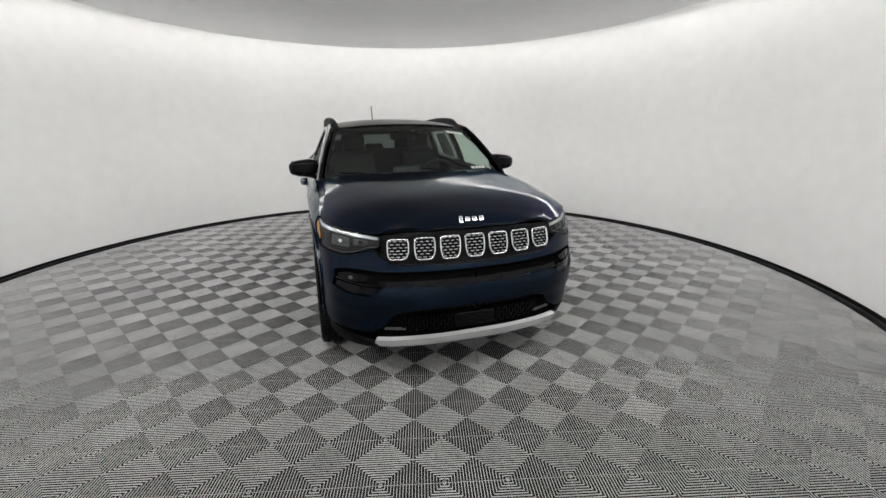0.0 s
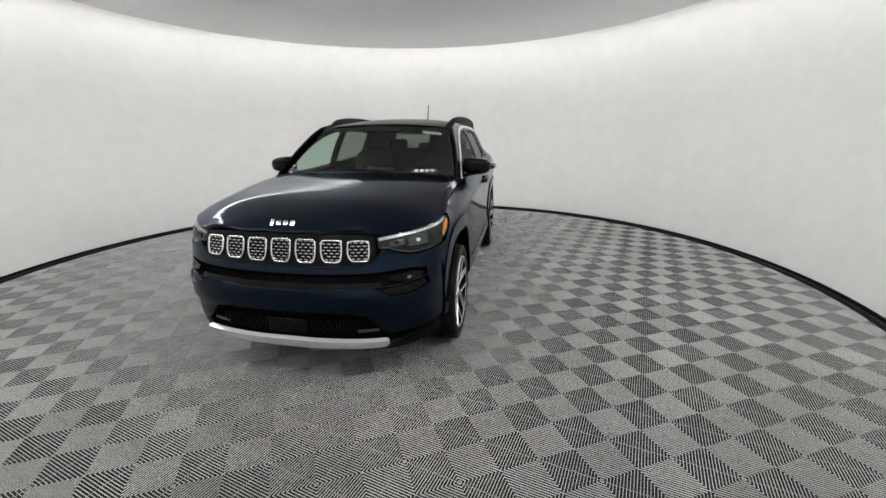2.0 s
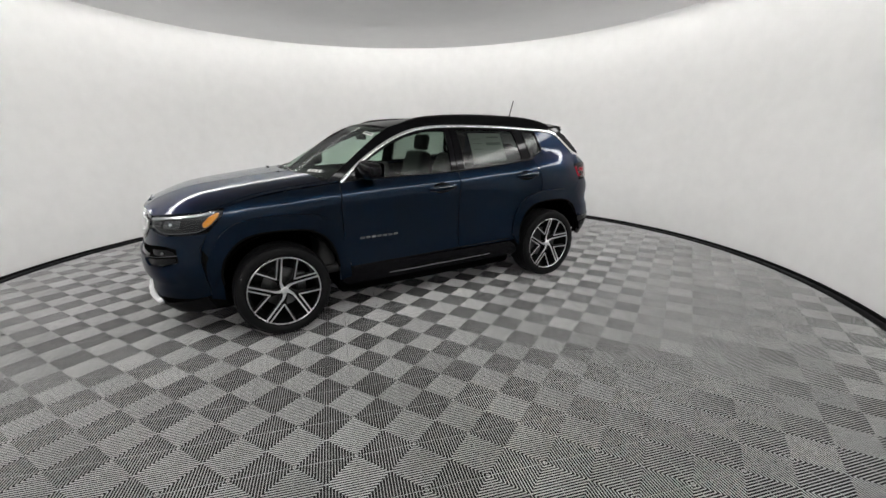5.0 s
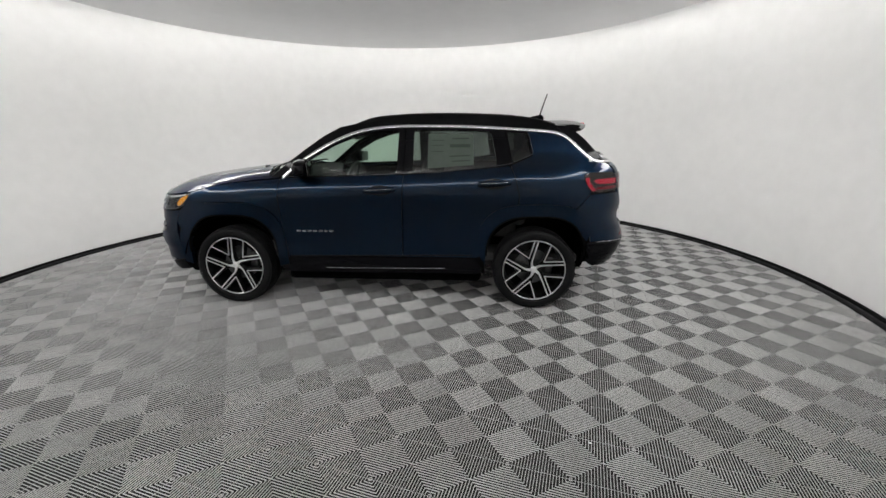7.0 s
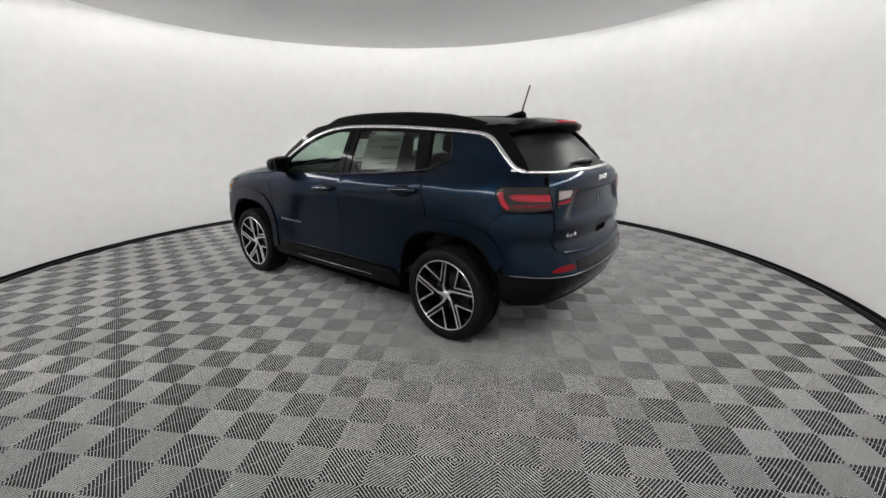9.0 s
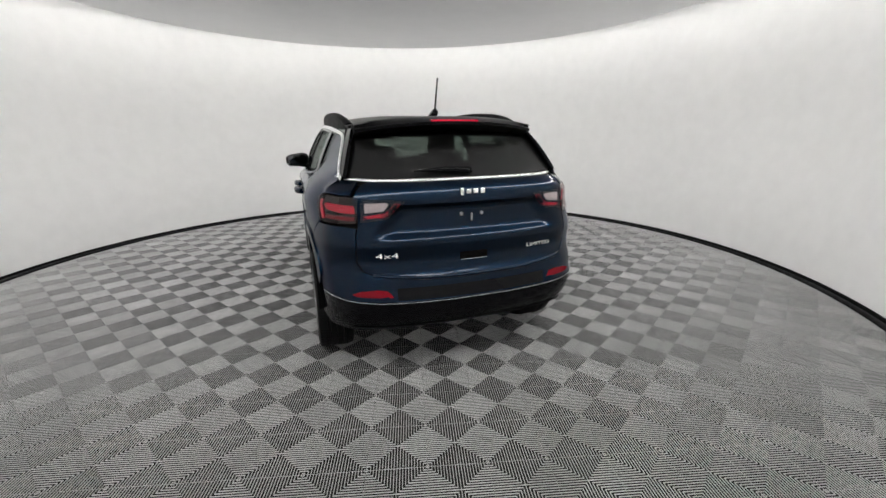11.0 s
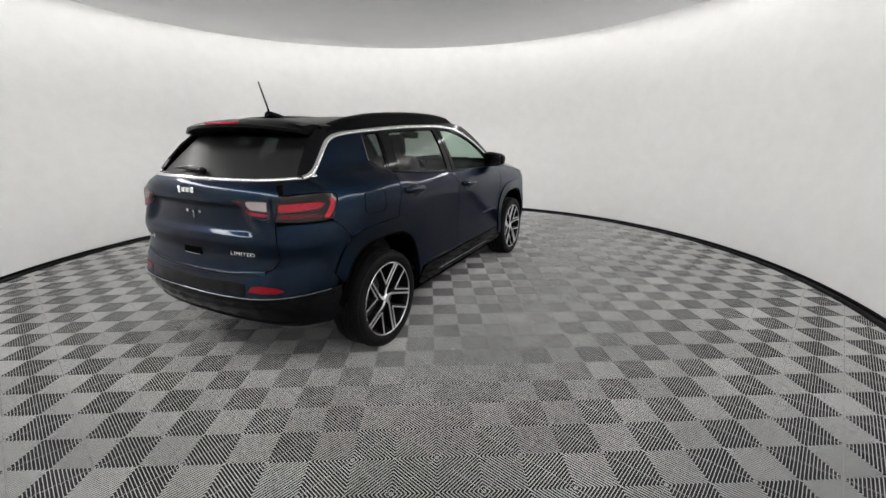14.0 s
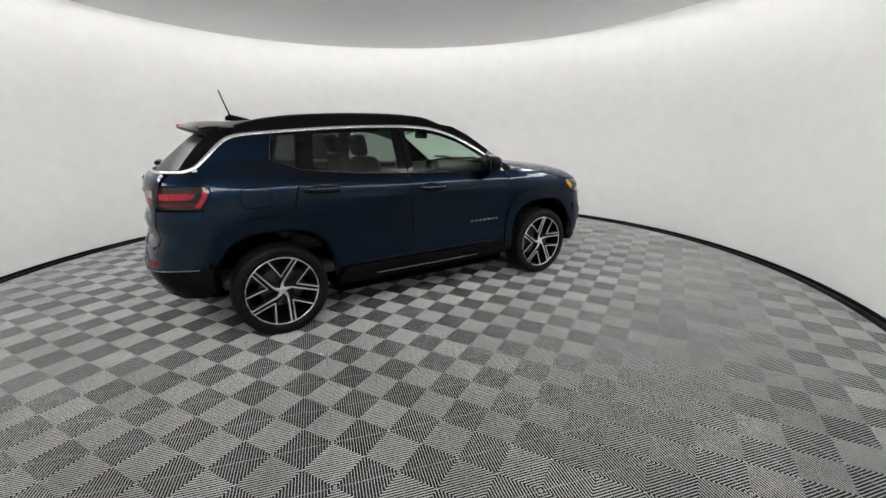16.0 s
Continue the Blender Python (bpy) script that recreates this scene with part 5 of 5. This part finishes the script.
        bright.append(bar(along((0.093, 0.0525), (0.14, 0.0465), (0.20, 0.038), (0.2585, 0.0297)), [0.010, 0.0105, 0.0105, 0.011], 0.002, 0.009, MACHINED, "spoke"))
        bright.append(bar(along((0.094, 0.0515), (0.104, 0.066), (0.130, 0.110), (0.176, 0.189)), [0.010, 0.0105, 0.0105, 0.011], 0.002, 0.009, MACHINED, "spoke"))
        sp = part("spoke", merge(*black), RIM_BLACK, parent, "black split spoke with machined edges")
        part("spoke_face", merge(*bright), MACHINED, sp, "bright machined spoke edge")
    hub = part("hub_cap", merge(revolve([(0.0, 0.094), (0.022, 0.093), (0.028, 0.088), (0.032, 0.07)], 32)), MACHINED, parent, "silver hub cap")
    for k in range(5):
        a = 2 * math.pi * (k + 0.5) / 5 + math.pi / 2
        b = bmesh.new()
        bmesh.ops.create_cone(b, cap_ends=True, segments=6, radius1=0.011, radius2=0.009, depth=0.03)
        bmesh.ops.transform(b, matrix=pose(0.062, 0.058 * math.cos(a), 0.058 * math.sin(a), 0, 90, 0), verts=b.verts)
        part("lug_nut", b, STEEL, parent, "")


def wheel(x, y, turn, flip):
    w = new("wheel")
    w.parent = car
    wheel_parts(w)
    w.matrix_basis = pose(x, y, HUB_Z + 0.004, turn, 0, 180 if flip else 0)
    return tagged(w, "black tyre on a black and silver ten spoke alloy wheel")


wheel(0.768, -HUB_Y, -0.6, False)
wheel(0.768, HUB_Y, -6, False)
wheel(-0.768, -HUB_Y, -10, True)
wheel(-0.768, HUB_Y, -28, True)
for y in (-HUB_Y, HUB_Y):
    for s in (-1, 1):
        bm = bmesh.new()
        bmesh.ops.create_cone(bm, cap_ends=True, segments=40, radius1=0.46, radius2=0.46, depth=0.42)
        bmesh.ops.delete(bm, geom=[f for f in bm.faces if abs(f.normal.z) > 0.9 and f.calc_center_median().z * 1 > 0], context="FACES")
        bmesh.ops.transform(bm, matrix=pose(s * 0.66, y, HUB_Z + 0.0, 0, 90 * s, 0), verts=bm.verts)
        bmesh.ops.bisect_plane(bm, geom=bm.verts[:] + bm.edges[:] + bm.faces[:], plane_co=(0, 0, 0.45), plane_no=(0, 0, -1), clear_outer=True)
        part("wheel_liner", bm, SHADOW_PLASTIC, car, "black wheel arch liner")
part("underbody", merge(rounded_box((1.54, 1.75, 0.12), (0, 0, 0.255), 0.04), rounded_box((1.2, 0.9, 0.14), (0, -1.50, 0.26), 0.05), rounded_box((1.2, 0.8, 0.14), (0, 1.40, 0.35), 0.05), rounded_box((1.32, 0.18, 0.42), (0, 1.83, 0.63), 0.05)), SHADOW_PLASTIC, car, "dark underbody")

# -- cabin --
floor_pan = part("cabin_floor", merge(rounded_box((1.50, 2.7, 0.08), (0, 0.35, 0.42), 0.03), rounded_box((1.5, 0.12, 0.55), (0, -0.95, 0.72), 0.03)), TRIM_CLOTH, car, "dark cabin floor")
dash_bm = merge(rounded_box((1.50, 0.42, 0.20), (0, -0.70, 1.035), 0.07, 4), rounded_box((1.48, 0.34, 0.08), (0, -0.93, 1.10), 0.035), rounded_box((0.26, 0.7, 0.30), (0, -0.25, 0.72), 0.05))
part("dashboard", dash_bm, DASH, car, "dark grey dashboard and centre console")
part("screen", rounded_box((0.26, 0.02, 0.15), (0, -0.50, 1.12), 0.008, rot=(-12, 0, 0)), GLOSS_BLACK, car, "dark dashboard screen")
ring_path = [(0.37 + 0.185 * math.cos(a), -0.36 + 0.185 * 0.42 * math.sin(a), 1.05 + 0.185 * 0.9 * math.sin(a)) for a in np.linspace(0, 2 * math.pi, 33)]
sw = tube("steering_wheel", ring_path, 0.016, TRIM_CLOTH, car, "dark steering wheel")
part("steering_boss", merge(rounded_box((0.30, 0.05, 0.05), (0.37, -0.37, 1.05), 0.02), rounded_box((0.14, 0.06, 0.12), (0.37, -0.37, 1.04), 0.03), rounded_box((0.06, 0.34, 0.06), (0.37, -0.52, 1.0), 0.02)), DASH, sw)


def seat(x, y, width, name, label, heads, drop=0.0):
    root = new(name)
    root.parent = car
    tagged(root, label)
    part("seat_cushion", rounded_box((width, 0.52, 0.18), (x, y, 0.66), 0.06, 4), TRIM_CLOTH, root)
    part("seat_back", rounded_box((width, 0.16, 0.62), (x, y + 0.34, 0.98), 0.06, 4, rot=(-16, 0, 0), taper=0.12), TRIM_CLOTH, root)
    for hx in heads:
        h = part("headrest", rounded_box((0.25, 0.10, 0.18), (hx, y + 0.46, 1.375 - drop - (0.05 if hx == 0 else 0)), 0.045, 4, rot=(-12, 0, 0)), TRIM_CLOTH, root, "dark headrest")
        for dx in (-0.06, 0.06):
            tube("headrest_post", [(hx + dx, y + 0.43, 1.25), (hx + dx, y + 0.45, 1.32)], 0.006, CHROME, h)


seat(0.37, 0.02, 0.50, "front_seat", "dark leather driver seat", (0.37,))
seat(-0.37, 0.02, 0.50, "front_seat", "dark leather passenger seat", (-0.37,))
seat(0, 0.92, 1.28, "rear_seat", "dark leather rear bench seat", (-0.40, 0, 0.40), 0.07)
part("cargo_cover", rounded_box((1.2, 0.55, 0.03), (0, 1.62, 1.08), 0.01), TRIM_CLOTH, car, "dark load cover behind the rear seat")
part("inside_mirror", merge(rounded_box((0.24, 0.03, 0.065), (0, -0.36, 1.45), 0.015), rounded_box((0.10, 0.10, 0.06), (0, -0.38, 1.505), 0.02)), GLOSS_BLACK, car, "black inside mirror")
panel("headliner", [(x * 0.93, y) for x, y in ROOF + [(-x, y) for x, y in ROOF[-2:0:-1]]], lambda x, y: (x, y, roof(x, y)[2] - 0.035), HEADLINER, car, "grey headliner under the roof", step=0.15, lip=0.01)
for fl in (LEFT, RIGHT):
    s = -1 if fl else 1
    inner = [(-0.80, 0.50), (0.20, 0.50), (0.80, 0.50), (0.84, 0.78), (0.96, 0.90), (1.08, 1.0), (1.08, 1.19), (0.6, 1.155), (0.2, 1.135), (-0.8, 1.105)]
    panel("door_trim", inner, on_y(body), DASH, car, "dark inner door trim", step=0.12, lip=0.03, off=-0.06, flip=fl)

# ---- the ribbed floor tiles: four quarters each, ribs running square to the quarter's diagonal ----
TILE, TILE_TURN, TILE_AT = 0.3982, -15.8 + 45.0, (2.0657, 0.8322)
RIBS = 21
RIB = [(-0.0014, -0.0042), (-0.0012, -0.0005), (-0.0008, 0.0), (0.0008, 0.0), (0.0012, -0.0005), (0.0014, -0.0042)]
SEAM = [(-0.0007, -0.0042), (-0.0005, -0.0030), (0.0005, -0.0030), (0.0007, -0.0042)]


def clip(poly, nx, ny, d):
    """The part of a polygon of (x, y, z) corners that lies on the inner side of an upright plane."""
    res = []
    for a, b in zip(poly, poly[1:] + poly[:1]):
        da, db = a[0] * nx + a[1] * ny - d, b[0] * nx + b[1] * ny - d
        if da <= 0:
            res.append(a)
        if (da < 0) != (db < 0) and da != db:
            t = da / (da - db)
            res.append(tuple(p + (q - p) * t for p, q in zip(a, b)))
    return res


def tile_polys():
    """The rounded ribs of one tile as narrow strips of their tops and flanks, about its middle."""
    h, g, r2 = TILE / 2 - 0.0003, 0.0003, math.sqrt(0.5)
    pitch = TILE * r2 / RIBS
    out = []
    for sx, sy in ((1, 1), (-1, 1), (-1, -1), (1, -1)):
        ux, uy = sx * r2, sy * r2
        strips = []
        for k in range(RIBS):
            c = (k + 0.5) * pitch
            for (a, za), (b, zb) in zip(RIB, RIB[1:]):
                for lo, hi in ((-0.3, -0.0016), (0.0016, 0.3)):
                    strips.append([(c + a, lo, za), (c + b, lo, zb), (c + b, hi, zb), (c + a, hi, za)])
        for (a, za), (b, zb) in zip(SEAM, SEAM[1:]):
            strips.append([(0.0, a, za), (0.3, a, za), (0.3, b, zb), (0.0, b, zb)])
        for quad in strips:
            poly = [(ux * u - uy * w, uy * u + ux * w, z) for u, w, z in quad]
            for nx, ny, d in ((sx, 0, h), (0, sy, h), (-sx, 0, -g), (0, -sy, -g)):
                poly = clip(poly, nx, ny, d)
                if len(poly) < 3:
                    break
            if len(poly) >= 3:
                out.append(poly)
    return out


def strip_mesh(polys):
    verts, faces = [], []
    for poly in polys:
        k, n = len(verts), len(poly)
        area = sum(poly[i][0] * poly[(i + 1) % n][1] - poly[(i + 1) % n][0] * poly[i][1] for i in range(n))
        if abs(area) < 1e-6:
            continue
        verts += poly if area > 0 else poly[::-1]
        faces.append(tuple(range(k, k + n)))
    return verts, faces


floor = tagged(new("floor"), "grey ribbed plastic tile floor in a checker of rib directions", kind="structure")
POLYS = tile_polys()
tv, tf = strip_mesh(POLYS)
tile_mesh = bpy.data.meshes.new("floor_tile")
tile_mesh.from_pydata(tv, [], tf)
tile_mesh.materials.append(TILE_MAT)
ca, sa = math.cos(radians(TILE_TURN)), math.sin(radians(TILE_TURN))
edge_polys, placed = [], 0
for i in range(-24, 25):
    for j in range(-24, 25):
        x, y = TILE_AT[0] + TILE * (i * ca - j * sa), TILE_AT[1] + TILE * (i * sa + j * ca)
        reach = math.hypot(x, y)
        if reach < 3.75 and placed < 300:
            ob = new("floor_tile", tile_mesh)
            ob.parent = floor
            ob.matrix_basis = pose(x, y, 0, 0, 0, TILE_TURN)
            placed += 1
        elif reach < FLOOR_R + 0.3:
            for poly in POLYS:
                w = [(x + px * ca - py * sa, y + px * sa + py * ca, pz) for px, py, pz in poly]
                far = [math.hypot(p[0], p[1]) for p in w]
                if max(far) > FLOOR_R - 0.004 and min(far) < FLOOR_R:
                    cx, cy = sum(p[0] for p in w) / len(w), sum(p[1] for p in w) / len(w)
                    nl = math.hypot(cx, cy)
                    w = clip(w, cx / nl, cy / nl, FLOOR_R - 0.004)
                elif min(far) >= FLOOR_R:
                    continue
                if len(w) >= 3:
                    edge_polys.append(w)
ev, ef = strip_mesh(edge_polys)
rest = mesh_object("edge_tiles", ev, ef, TILE_MAT, floor, "outermost ribbed tiles cut to the round rim", smooth=False)
tagged(rest, kind="stuff")


# ---- litter ----


def scrap(x, y, size, turn, label):
    """A small torn, curled flake lying on the ribs."""
    bm = bmesh.new()
    rim = [(size * (1 + 0.35 * math.sin(3.1 * k + turn)) * math.cos(k * math.pi / 4), 0.6 * size * (1 + 0.3 * math.cos(2.3 * k)) * math.sin(k * math.pi / 4)) for k in range(8)]
    lower = [bm.verts.new((px, py, 0.0006 + 0.25 * abs(px) ** 1.5)) for px, py in rim]
    upper = [bm.verts.new((px * 0.96, py * 0.96, 0.0022 + 0.25 * abs(px) ** 1.5)) for px, py in rim]
    bm.faces.new(upper)
    bm.faces.new(lower[::-1])
    for k in range(8):
        bm.faces.new((lower[k], lower[(k + 1) % 8], upper[(k + 1) % 8], upper[k]))
    me = bpy.data.meshes.new("paper_scrap")
    bm.to_mesh(me)
    bm.free()
    me.materials.append(SCRAP_MAT)
    ob = new("paper_scrap", me)
    ob.matrix_basis = pose(x, y, 0.0, 0, 0, turn)
    return tagged(ob, label, "litter")


scrap(-1.277, 1.234, 0.014, 20, "tiny torn white paper scrap on the ribbed floor")
scrap(-0.592, -2.258, 0.008, 70, "tiny white fleck lying on the ribbed floor")
scrap(1.657, -0.513, 0.007, 130, "tiny pale fleck lying on the ribbed floor")
scrap(2.536, 1.369, 0.008, 45, "tiny white fleck lying on the ribbed floor")
